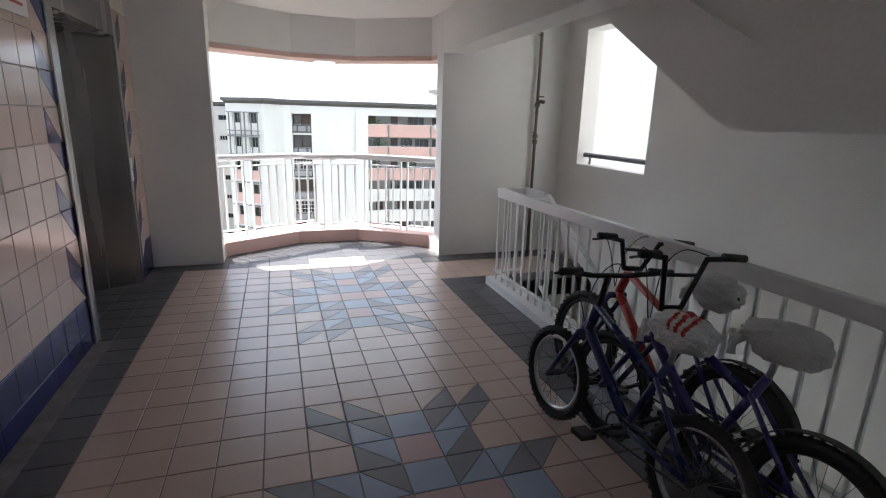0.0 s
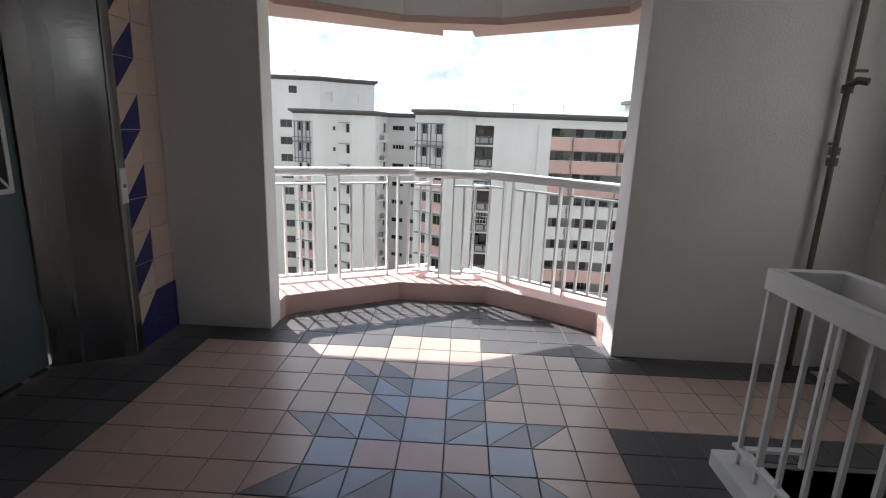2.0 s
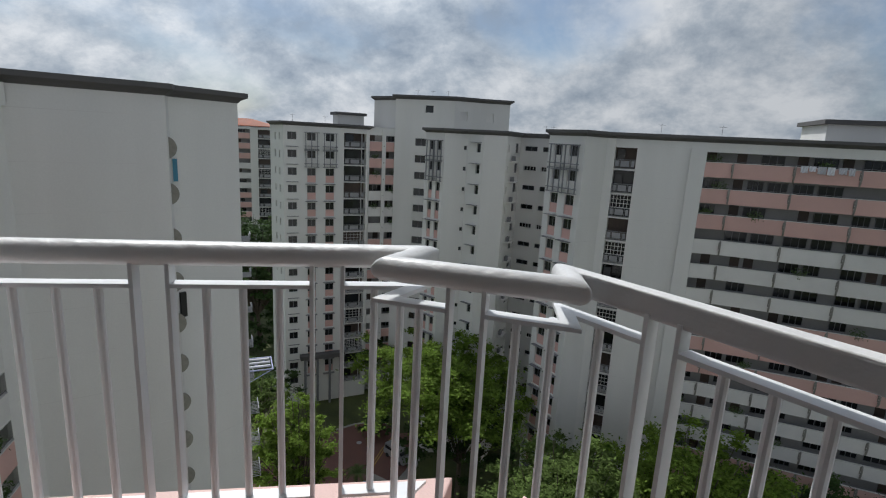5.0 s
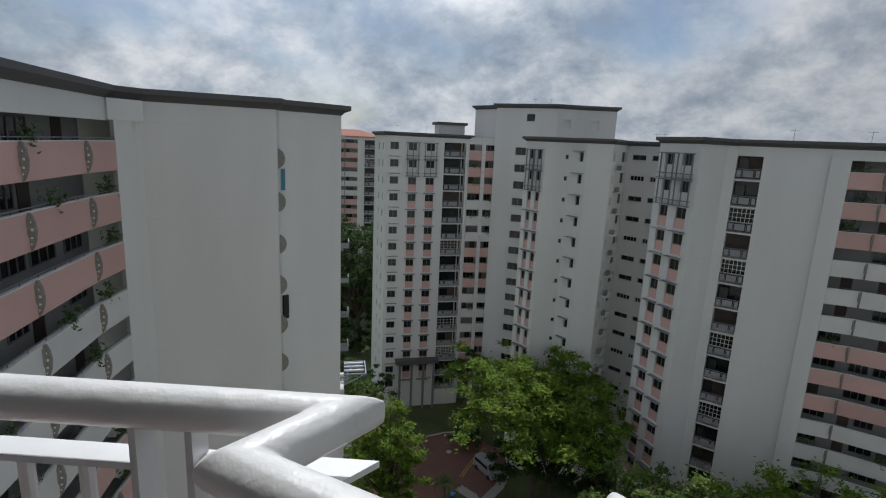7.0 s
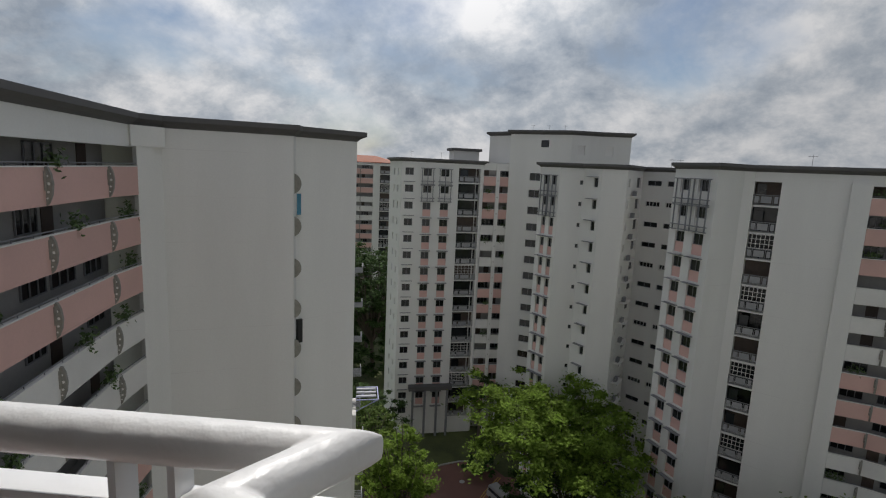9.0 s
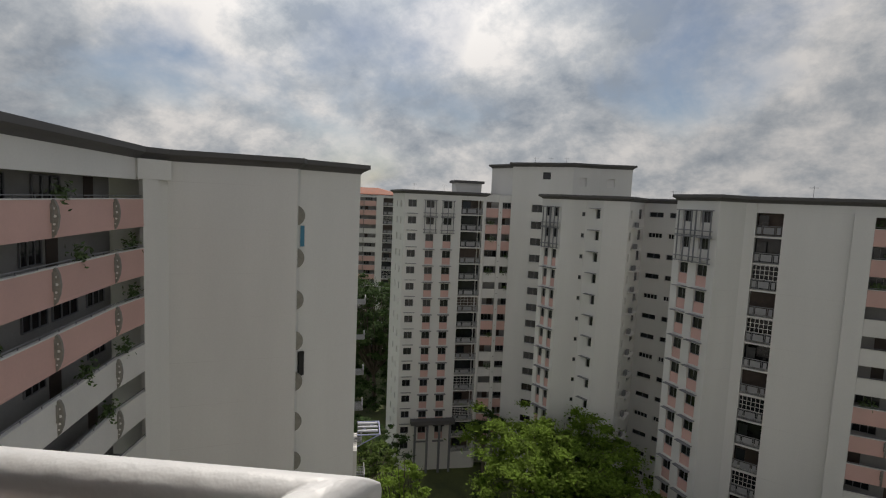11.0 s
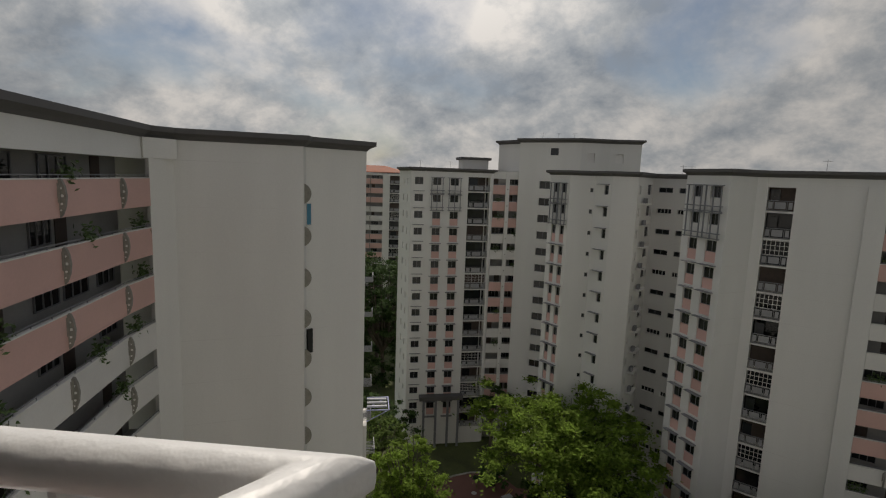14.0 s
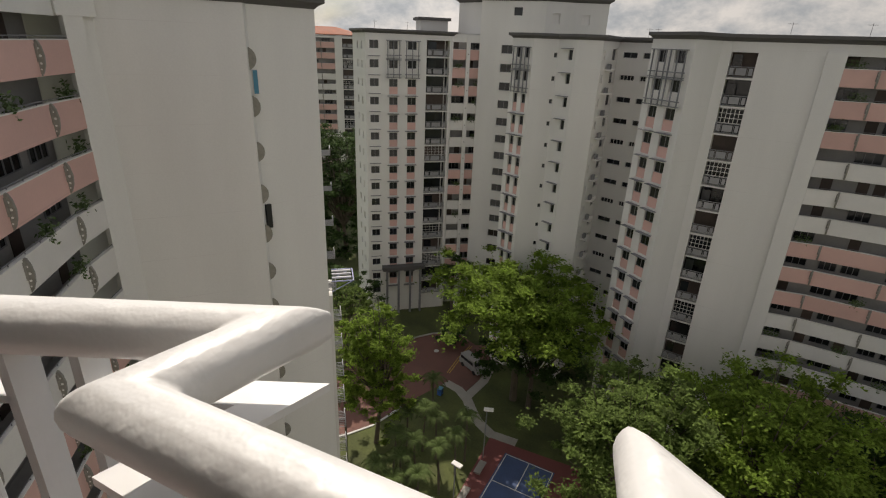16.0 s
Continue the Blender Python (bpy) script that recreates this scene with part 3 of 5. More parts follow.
def corridor(parent, P, Q, top, z_rail, storeys, bays, seed, plants=0.25, cuts=None, bent=None, inward=1.0):
    """An access-balcony facade, whose first or last bay may bend: coloured parapets between ornaments, handrails,
    recess with doors and windows behind, its shade put into the paint.
    """
    m, wide = turn(P, Q), span(P, Q)
    deep = 1.5
    rng = random.Random(seed)
    bm = bmesh.new()
    box(bm, 0, wide, 0, 0.3, z_rail + 1.05, top - 0.3)
    part("roof_beam", bm, FACADE, parent).matrix_local = m
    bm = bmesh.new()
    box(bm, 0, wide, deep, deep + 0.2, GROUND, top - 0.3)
    part("back_wall", bm, CORRIDOR_SHADED, parent).matrix_local = m
    edges = cuts or [wide * i / bays for i in range(bays + 1)]
    edges[-1] = wide
    for k in range(storeys):
        zt = z_rail - H * k
        zf = zt - 1.0
        block_part("deck", parent, m, 0, 0.14, zf - 0.16, wide, deep - 0.15, 0.15, CORRIDOR_SHADED)
        colour = FACADE_PINK if COLOURS[k % len(COLOURS)] else FACADE_TRIM
        for i, (ea, eb) in enumerate(zip(edges, edges[1:])):
            bay = eb - ea
            mp, long = m @ Matrix.Translation((ea, 0, 0)), bay
            if (bent == "last" and i == len(edges) - 2) or (bent == "first" and i == 0):
                way = 1 if bent == "last" else -1
                long = math.hypot(bay, inward)
                mp = m @ Matrix.Translation((ea, 0 if way > 0 else inward, 0)) @ Matrix.Rotation(math.atan2(way * inward, bay), 4, 'Z')
            block_part("parapet", parent, mp, 0.012, 0.0, zt - 1.5, long - 0.024, 0.13, 1.5, colour)
            block_part("parapet_groove", parent, mp, 0.012, -0.006, zt - 1.42, long - 0.024, 0.02, 0.05, colour)
            block_part("coping", parent, mp, 0, -0.03, zt + 0.003, long, 0.2, 0.05, FACADE_TRIM)
            if long > bay:
                block_part("deck", parent, mp, 0.02, 0.131, zf - 0.166, long - 0.04, 0.8, 0.14, CORRIDOR_SHADED)
                block_part("coping_rail", parent, mp, 0.1, 0.04, zt + 0.16, long - 0.2, 0.04, 0.04, BRACKET)
            u = ea + bay * 0.08
            while u < eb - 1.2:
                r = rng.random()
                if r < 0.3:
                    block_part("flat_door", parent, m, u, deep - 0.04, zf, 0.9, 0.035, 2.05, DOOR_DARK)
                    u += 1.3
                elif r < 0.75:
                    w = rng.choice((1.5, 1.8, 2.1))
                    if u + w > eb:
                        break
                    window(parent, m, u, zf + 0.9, w, 1.1, deep=deep - 0.06, bars=2)
                    u += w + 0.35
                else:
                    u += 0.9
            if rng.random() < plants:
                shared("potted_plant", SHRUBS[rng.randrange(3)], parent, m @ Matrix.Translation((ea + rng.uniform(0.6, bay - 0.6), 0.12, zt - 0.02)))["kind"] = "stuff"
        bm_key = ("corridor_rail", round(wide, 1))
        if bm_key not in SHAPES:
            bm = bmesh.new()
            ua, ub_ = (edges[1] if bent == "first" else 0), (edges[-2] if bent == "last" else wide)
            tube(bm, [(ua, 0.06, 0.18), (ub_, 0.06, 0.18)], 0.025, 6)
            for i in range(int(ua / 1.3) + (bent == "first"), int(ub_ / 1.3)):
                box(bm, i * 1.3 + 0.3, i * 1.3 + 0.33, 0.045, 0.075, 0.04, 0.17)
            SHAPES[bm_key] = mesh_of("corridor_rail", bm, BRACKET)
        shared("corridor_rail", SHAPES[bm_key], parent, m @ Matrix.Translation((0, 0, zt)))
        for e in edges[1:-1]:
            shared("ornament", ORN, parent, m @ Matrix.Translation((e, 0.01, zt - 0.75)))
    return m


# the near block, whose blank end wall faces the court
lb = block("white block with pink access balconies and blank end wall")
L0, L1, L2, L3, L4, L5 = (-12.9, -1.0), (-28.3, 17.1), (-28.4, 18.8), (-23.75, 24.3), (-24.2, 24.95), (-22.9, 29.3)
LBP = [L0, L1, L2, L3, L4, L5]
LTOP = 3.7
corridor(lb, L0, L1, LTOP, 0.85, 11, 4, 11, 0.55, [0, 4.96, 10.26, 15.56, 20.86, 23.7], "last", -0.32)
facade(lb, L1, L2, GROUND, LTOP - 0.3)
facade(lb, L2, L3, GROUND, LTOP - 0.3)
ml = facade(lb, L3, L4, GROUND, LTOP - 0.3)
facade(lb, L4, L5, GROUND, LTOP - 0.3)
LBACK = [(-38, 32), (-46, 22), (-32, 2)]
facade(lb, L5, LBACK[0], GROUND, LTOP - 0.3)
core(lb, [(-15, -4), (-30.2, 16.6), *LBP[2:], *LBACK][1:], LTOP, 0.4)
cornice(lb, [(-32, 2), (-22, -8), L0, L1, L2, L3, L4, L5, (-38, 32), (-46, 22)], LTOP, 0.45, 0.65)
mpier = turn(L1, L2)
block_part("pier", lb, mpier, 0.0, -0.36, GROUND, 0.95, 0.355, 1.95 - GROUND, FACADE)
block_part("pier_capital", lb, mpier, -0.3, -0.40, 1.953, 1.95, 0.40, 1.1, FACADE)
HALF = bmesh.new()
bmesh.ops.create_cone(HALF, cap_ends=True, segments=24, radius1=0.68, radius2=0.68, depth=0.12, matrix=Matrix.Rotation(radians(90), 4, 'X'))
HALF = mesh_of("round_bracket", HALF, mat("beige_bracket_paint", (0.27, 0.255, 0.22), 0.75, var=0.2, scale=4, rnd=0.1))
for k in range(15):
    shared("round_bracket", HALF, lb, pose(L3[0] - 0.37, L3[1] + 0.08, 0.15 - H * k, 0, 0, 45))
me_blue = mat("blue_panel", (0.06, 0.22, 0.33), 0.4)
block_part("awning_panel", lb, turn(L4, L5), 0.0, -0.12, -1.85, 0.28, 0.1, 1.35, me_blue)
block_part("awning_panel", lb, turn(L4, L5), 0.0, -0.2, -10.4, 0.36, 0.18, 1.6, BLACK)
block_part("awning_frame", lb, turn(L4, L5), -0.02, -0.10, -1.92, 0.36, 0.08, 1.48, FACADE_TRIM)

# the corner block straight across, with link corridor
b1 = block("tall white block with pink spandrels under dark windows")
B0, B1_, B2, B3 = (-52.6, 74.0), (-46.4, 68.6), (-36.42, 77.25), (-36.3, 77.6)
BT = 3.05
mb = facade(b1, B0, B1_, GROUND, BT - 0.3, [(u, u + 0.7, 1.3 - 1.1 - H * k, 1.3 - H * k) for k in range(16) for u in (3.0, 5.6)])
for k in range(16):
    for u in (3.0, 5.6):
        window(b1, mb, u, 0.2 - H * k, 0.7, 1.1, bars=0)
ub = span(B1_, B2)
c1, c2_, c3_, c4_ = (0.6, 1.95), (3.55, 4.85), (6.4, 7.75), (9.3, ub - 0.3)
S1 = (B1_[0] + (B2[0] - B1_[0]) * 2.8 / ub, B1_[1] + (B2[1] - B1_[1]) * 2.8 / ub)
S2 = (B1_[0] + (B2[0] - B1_[0]) * 9.0 / ub, B1_[1] + (B2[1] - B1_[1]) * 9.0 / ub)
m1 = facade(b1, B1_, S1, GROUND, BT - 0.3, [(c1[0], c1[1], 0.35 - H * k, 1.5 - H * k) for k in range(16)])
for k in range(16):
    window(b1, m1, c1[0], 0.35 - H * k, c1[1] - c1[0], 1.15)
    block_part("ledge", b1, m1, c1[0] - 0.2, -0.12, -0.75 - H * k, 1.8, 0.16, 0.1, BRACKET)
o1 = 2.8
bracket_columns(b1, S1, S2, BT, [(c2_[0] - o1, c2_[1] - o1), (c3_[0] - o1, c3_[1] - o1)], 15, 1.45)
o2 = 9.0
balcony_column(b1, S2, B2, BT, c4_[0] - o2, c4_[1] - o2, 16, 5, 1.75)
facade(b1, B2, B3, GROUND, BT - 0.3)
core(b1, [B0, B1_, B2, B3, (-41, 90), (-52, 86)], BT, 1.4)
cornice(b1, [B0, B1_, B2, B3, (-41, 90), (-52, 86)], BT, 0.5, 0.6)
# entrance frame on the lowest storeys
mS = turn(S1, S2)
us = span(S1, S2)
bm = bmesh.new()
box(bm, -0.6, us + 0.6, -1.3, -0.05, -35.6, -34.9)
part("entrance_canopy", bm, CORNICE, b1).matrix_local = mS
for u in (0.0, us * 0.33, us * 0.66, us - 0.3):
    block_part("entrance_column", b1, mS, u, -1.1, GROUND, 0.35, 0.35, GROUND * -1 - 35.6, BRACKET)
block_part("roof_house", b1, pose(-43.5, 80.0, 0, 0, 0, 42), 0, 0, BT, 4.6, 3.5, 1.7, FACADE)
block_part("roof_house_cornice", b1, pose(-43.5, 80.0, 0, 0, 0, 42), -0.4, -0.4, BT + 1.7, 5.4, 4.3, 0.45, CORNICE)
link = block("link wing with pink and white access balconies")
corridor(link, (-36.3, 77.6), (-31.6, 81.0), BT, 0.6, 15, 2, 21, 0.5, [0, 2.35, 5.8])
block_part("pier", link, turn((-36.3, 77.6), (-31.6, 81.0)), 2.05, -0.25, GROUND, 0.6, 0.245, BT - 0.3 - GROUND, FACADE)
core(link, [(-37.0, 79.6), (-31.6, 82.8), (-33, 90), (-37, 88)], BT, 0.1)

# the tower behind
tb = block("tallest white tower with a recessed column of windows")
T = [(-32.8, 79.6), (-23.0, 80.5), (-19.5, 83.4), (-15.2, 85.6), (-20, 95), (-38, 92), (-38.6, 84.0), (-33.4, 82.4)]
TT = 8.2
wu = 3.5
mt = facade(tb, T[0], T[1], GROUND, TT - 0.3, [(wu, wu + 1.9, 0.3 - H * k, 1.5 - H * k) for k in range(16)] + [(5.0, 6.3, 5.6, 6.7)])
for k in range(16):
    window(tb, mt, wu, 0.3 - H * k, 1.9, 1.2, deep=0.28, bars=1)
    block_part("sill", tb, mt, wu - 0.05, -0.06, 0.2 - H * k, 2.0, 0.3, 0.08, FACADE_TRIM)
block_part("pane", tb, mt, 5.0, 0.27, 5.6, 1.3, 0.03, 1.1, GLASS_DARK)
for a, b in zip(T[1:4], T[2:5]):
    mm = facade(tb, a, b, GROUND, TT - 0.3, [(1.0, 2.2, 4.6, 6.0)], deep=0.25)
    block_part("roof_vent", tb, mm, 1.0, 0.24, 4.6, 1.2, 0.03, 1.4, FACADE_TRIM)
facade(tb, T[6], T[7], GROUND, TT - 0.3)
facade(tb, T[7], T[0], GROUND, TT - 0.3)
core(tb, T, TT, 0.34)
cornice(tb, T, TT, 0.5, 0.65)

# the middle block
cb = block("white middle block with bracketed windows and small canopies")
C = [(-22.8, 66.6), (-19.7, 65.2), (-16.9, 66.4), (-14.5, 65.2), (-11.6, 65.8), (-11.1, 73.6), (-6.3, 72.0), (-5.0, 76), (-12, 82), (-21, 79)]
CT = 2.95
bracket_columns(cb, C[0], C[1], CT, [(0.75, 1.45), (2.1, 2.85)], 16, 1.3)
mc = facade(cb, C[1], C[2], GROUND, CT - 0.3, [(2.55, 2.95, 0.3 - H * k, 0.85 - H * k) for k in range(16)])
for k in range(16):
    window(cb, mc, 2.55, 0.3 - H * k, 0.4, 0.55, bars=0)
mc = facade(cb, C[2], C[3], GROUND, CT - 0.3, [(1.55, 2.2, 0.1 - H * k, 1.25 - H * k) for k in range(16)])
for k in range(16):
    window(cb, mc, 1.55, 0.1 - H * k, 0.65, 1.15, bars=0)
    block_part("canopy", cb, mc, 0.7, -0.45, 1.33 - H * k, 1.6, 0.45, 0.07, BRACKET)
facade(cb, C[3], C[4], GROUND, CT - 0.3)
holes = []
for k in range(16):
    holes += [(0.8, 1.5, 0.3 - H * k, 1.3 - H * k), (4.9, 6.9, 0.2 - H * k, 1.5 - H * k)]
mc = facade(cb, C[4], C[5], GROUND, CT - 0.3, holes)
for k in range(16):
    window(cb, mc, 0.8, 0.3 - H * k, 0.7, 1.0, bars=0)
    window(cb, mc, 4.9, 0.2 - H * k, 2.0, 1.3, bars=1)
    block_part("balcony_slab", cb, mc, 1.8, -0.9, -0.9 - H * k, 2.4, 0.9, 0.12, FACADE_TRIM)
    block_part("cooling_unit", cb, mc, 2.2, -0.55, -0.78 - H * k, 0.8, 0.35, 0.6, BRACKET)
holes = []
for k in range(16):
    holes += [(0.7, 2.6, 0.55 - H * k, 1.2 - H * k), (3.4, 4.8, 0.55 - H * k, 1.2 - H * k)]
mc = facade(cb, C[5], C[6], GROUND, CT - 0.3, holes)
for k in range(16):
    for u, w in ((0.7, 1.9), (3.4, 1.4)):
        window(cb, mc, u, 0.55 - H * k, w, 0.65, bars=3 if k % 3 == 1 else 1, frame_mat=FACADE_TRIM if k % 3 == 1 else None)
        block_part("sill", cb, mc, u - 0.05, -0.08, 0.45 - H * k, w + 0.1, 0.28, 0.08, FACADE_TRIM)
core(cb, C, CT, 0.34)
cornice(cb, C, CT, 0.5, 0.6)

# the long block with access balconies
rb = block("long white block with pink and white access balconies")
R = [(-5.9, 61.0), (-1.75, 57.6), (0.45, 60.6), (1.35, 61.1), (3.7, 60.8), (10.4, 60.0), (46.0, 56.8)]
RT = 3.25
bracket_columns(rb, R[0], R[1], RT, [(0.9, 2.1), (3.15, 4.5)], 17, 1.6)
facade(rb, R[1], R[2], GROUND, RT - 0.3)
facade(rb, R[2], R[3], GROUND, RT - 0.3)
balcony_column(rb, R[3], R[4], RT, 0.05, span(R[3], R[4]) - 0.05, 17, 9, 1.65)
facade(rb, R[4], R[5], GROUND, RT - 0.3)
corridor(rb, R[5], R[6], RT, 0.6, 17, 8, 31, 0.3, [0, 2.6, 8.0, 13.4, 18.8, 24.2, 29.6, 35.0, 35.7], "first", -0.5)
core(rb, [R[0], R[1], R[2], R[3], (3.7, 60.8), (10.1, 60.1), (10.6, 61.8), (46.2, 58.6), (48, 72), (-6, 72)], RT, 1.45)
cornice(rb, [*R, (48, 72), (-6, 72)], RT, 0.5, 0.65)
# column between wall and access balconies
bm = bmesh.new()
box(bm, -1.5, 0.0, -0.5, 0.3, GROUND, 1.9)
part("column", bm, FACADE, rb).matrix_local = turn(R[5], R[6])
block_part("roof_house", rb, pose(24.0, 70.0, 0), 0, 0, RT, 22, 8, 2.2, FACADE)
block_part("roof_house_cornice", rb, pose(24.0, 70.0, 0), -0.5, -0.5, RT + 2.2, 23, 9, 0.5, CORNICE)

# wing of this block, close by
wing = block("near white wing of the same block with steel awnings")
mw = facade(wing, (8.4, 14.2), (22.0, 9.0), GROUND, 9.0, [(1.2 + 4 * i, 2.4 + 4 * i, 0.4 - H * k, 1.5 - H * k) for k in range(2, 12) for i in range(3)])
for k in range(2, 12):
    for i in range(3):
        window(wing, mw, 1.2 + 4 * i, 0.4 - H * k, 1.2, 1.1)
        block_part("awning", wing, mw, 0.9 + 4 * i, -0.7, 1.55 - H * k, 1.8, 0.7, 0.07, BRACKET)
facade(wing, (17.0, 24.0), (8.4, 14.2), GROUND, 9.0)
core(wing, [(8.4, 14.2), (22.0, 9.0), (26, 18), (17, 24)], 9.0, 0.34)

# distant block
db = block("distant pink and white block with a red tiled roof")
DQ, DQ2 = (-92.45, 120.49), (-86.41, 124.93)
corridor(db, (-104.0, 112.0), DQ, 2.4, 0.6, 16, 4, 51, 0.0)
balcony_column(db, DQ, DQ2, 2.4, 2.0, 6.8, 16, 77, 1.6)
core(db, [(-102.2, 116.0), (-85.6, 128.2), (-92, 136), (-112, 122)], 2.4, 0.2)
bm = bmesh.new()
prism(bm, [(-103.6, 112.6), (-87, 125), (-92, 135), (-111, 121)], 2.4, 2.6)
r = bmesh.ops.extrude_face_region(bm, geom=[f for f in bm.faces if f.calc_center_median().z > 2.55])
vs = [v for v in r["geom"] if isinstance(v, bmesh.types.BMVert)]
c = sum((v.co for v in vs), Vector()) / len(vs)
for v in vs:
    v.co = c + (v.co - c) * 0.3 + Vector((0, 0, 1.9))
part("roof", bm, mat("red_roof_tile", (0.40, 0.15, 0.09), 0.8, var=0.2, scale=0.5), db)

# washing on the top gallery of the long block, aerials on the roofs
mw = turn(R[5], R[6])
CLOTH = mat("white_washing", (0.62, 0.62, 0.66), 0.85, var=0.1, scale=2, rnd=0.2)
for i, u in enumerate((8.4, 9.1, 9.8, 10.6, 11.5, 12.3)):
    cl = tagged(new("washing"), "pale washing hung over the gallery parapet", "laundry", "washing on the long block")
    cl.matrix_world = mw @ Matrix.Translation((u, -0.22, 0.78))
    bm = bmesh.new()
    n = 6
    w, hh = (0.6, 0.55, 0.7, 0.6, 0.65, 0.5)[i], (0.65, 0.5, 0.7, 0.75, 0.6, 0.7)[i]
    g = [[bm.verts.new((w * a / n, 0.05 * math.sin(a * 1.9 + b), -hh * b / n + 0.03 * math.sin(a * 2.0) * b / n)) for b in range(n + 1)] for a in range(n + 1)]
    for a in range(n):
        for b in range(n):
            bm.faces.new((g[a][b], g[a + 1][b], g[a + 1][b + 1], g[a][b + 1]))
    o = part("cloth", bm, CLOTH, cl)
    o.modifiers.new("thick", 'SOLIDIFY').thickness = 0.02
for x, y, z in ((-30.5, 83.5, 8.2), (-28.0, 84.0, 8.2), (-25.5, 84.5, 8.2), (-47.0, 72.0, 3.05), (-43.0, 75.0, 3.05), (-8.0, 75.5, 2.95), (-7.0, 75.8, 2.95), (6.0, 63.0, 3.25), (12.0, 62.5, 3.25)):
    an = thing("roof_aerial", "thin metal aerial standing on the roof", "aerial", (x, y, z), group="aerials on the roofs")
    part("mast", bar([(0, 0, -0.2), (0, 0, 1.2)], 0.02, 5), BRACKET, an)
    part("crossbar", bar([(-0.4, 0, 1.05), (0.4, 0.15, 1.05)], 0.018, 5), BRACKET, an)

# casting joints across the blank walls
for own_, a, b in ((lb, L2, L3), (lb, L4, L5), (rb, R[4], R[5]), (rb, R[1], R[2]), (cb, C[1], C[2]), (cb, C[3], C[4]), (tb, T[0], T[1]), (wing, (17.0, 24.0), (8.4, 14.2))):
    mj, wj = turn(a, b), span(a, b)
    for k in range(15):
        block_part("joint", own_, mj, 0.02, -0.004, 1.9 - H * k, wj - 0.04, 0.02, 0.035, FACADE_TRIM)
# this block itself, round the lobby
own = block("white walls of the block holding the lobby")
part("wall_west", bx(-14, -2.52, -12, 0.78, GROUND, 9.0), FACADE, own)
part("wall_east", bx(3.9, 8.2, -12, 0.6, GROUND, 9.0), FACADE, own)
part("wall_below", bx(-2.5, 3.88, -6.6, 0.6, GROUND, -3.2), FACADE, own)
part("wall_above", bx(-2.5, 2.58, -6.6, 0.6, 3.2, 4.0), FACADE, own)

# ---- the court below ----
GRASS = mat("lawn_grass", (0.075, 0.088, 0.028), 0.95, var=0.5, scale=0.25, grain=4, bump=0.4)
BRICK = mat("red_brick_paving", (0.155, 0.075, 0.06), 0.85, var=0.2, scale=0.3, grain=6, bump=0.2)
PATHC = mat("pale_path_concrete", (0.33, 0.31, 0.28), 0.9, var=0.15, scale=0.5, grain=6)
COURT_RED = mat("red_court_paint", (0.19, 0.06, 0.055), 0.8, var=0.15, scale=0.4, grain=5)
COURT_BLUE = mat("blue_court_paint", (0.06, 0.095, 0.20), 0.75, var=0.2, scale=0.6, grain=5)
LINE = mat("white_line_paint", (0.6, 0.6, 0.58), 0.8, var=0.15)
tagged(finish("ground", bx(-1600, 1600, -1500, 2600, GROUND - 1, GROUND), GRASS), "grassy ground between the blocks of flats", "ground", kind="structure")
tagged(finish("pavement_plaza", pr([(-40, 42), (-34, 38), (-31.5, 41.2), (-29.5, 44.3), (-28.3, 48.5), (-27.2, 52.4), (-25.3, 57.2), (-25.3, 63.0), (-25.5, 68.2), (-29, 69.8), (-32.4, 68.6), (-34.2, 66.8), (-36.0, 63.0), (-40, 56)], GROUND, GROUND + 0.02), BRICK), "red brick paved turning court", "pavement", kind="structure")
tagged(finish("pavement_bay", pr([(-25.3, 57.2), (-22.0, 56.4), (-21.4, 60.0), (-21.9, 66.0), (-24.0, 68.9), (-25.5, 68.2)], GROUND, GROUND + 0.024), BRICK), "red brick parking bay beside the turning court", "pavement", kind="structure")


def ribbon(pts, wide, z0, z1):
    bm = bmesh.new()
    pts = [Vector(p) for p in pts]
    left, right = [], []
    for i, p in enumerate(pts):
        d = (pts[min(i + 1, len(pts) - 1)] - pts[max(i - 1, 0)]).normalized()
        nn = Vector((-d.y, d.x)) * wide / 2
        left.append(p + nn)
        right.append(p - nn)
    prism(bm, [tuple(p) for p in left] + [tuple(p) for p in right[::-1]], z0, z1)
    return bm


tagged(finish("path", ribbon([(-25.4, 57.0), (-23.0, 56.4), (-21.1, 55.0), (-19.6, 53.2), (-18.2, 51.7), (-15.7, 50.3), (-12.4, 50.4)], 1.4, GROUND, GROUND + 0.03), PATHC), "pale curved concrete garden path", "path", kind="structure")
tagged(finish("path", ribbon([(-21.4, 55.4), (-20.7, 60.0), (-21.2, 65.8), (-23.6, 69.4)], 1.3, GROUND, GROUND + 0.034), PATHC), "pale concrete strip beside the parking bay", "path", kind="structure")
tagged(finish("kerb_line", ribbon([(-33.0, 39.4), (-31.5, 41.3), (-29.5, 44.4), (-28.6, 47.4), (-28.2, 49.2)], 0.25, GROUND, GROUND + 0.12), LINE), "white painted kerb of the footway", "kerb", kind="structure")
tagged(finish("kerb_island", ribbon([(-36.2, 62.6), (-35.0, 65.4), (-33.2, 67.8), (-31.0, 69.4), (-28.5, 70.0)], 0.3, GROUND, GROUND + 0.14), PATHC), "grey concrete kerb of the planted island", "kerb", kind="structure")
YELLOW = mat("yellow_road_paint", (0.42, 0.27, 0.05), 0.8, var=0.3, scale=2)
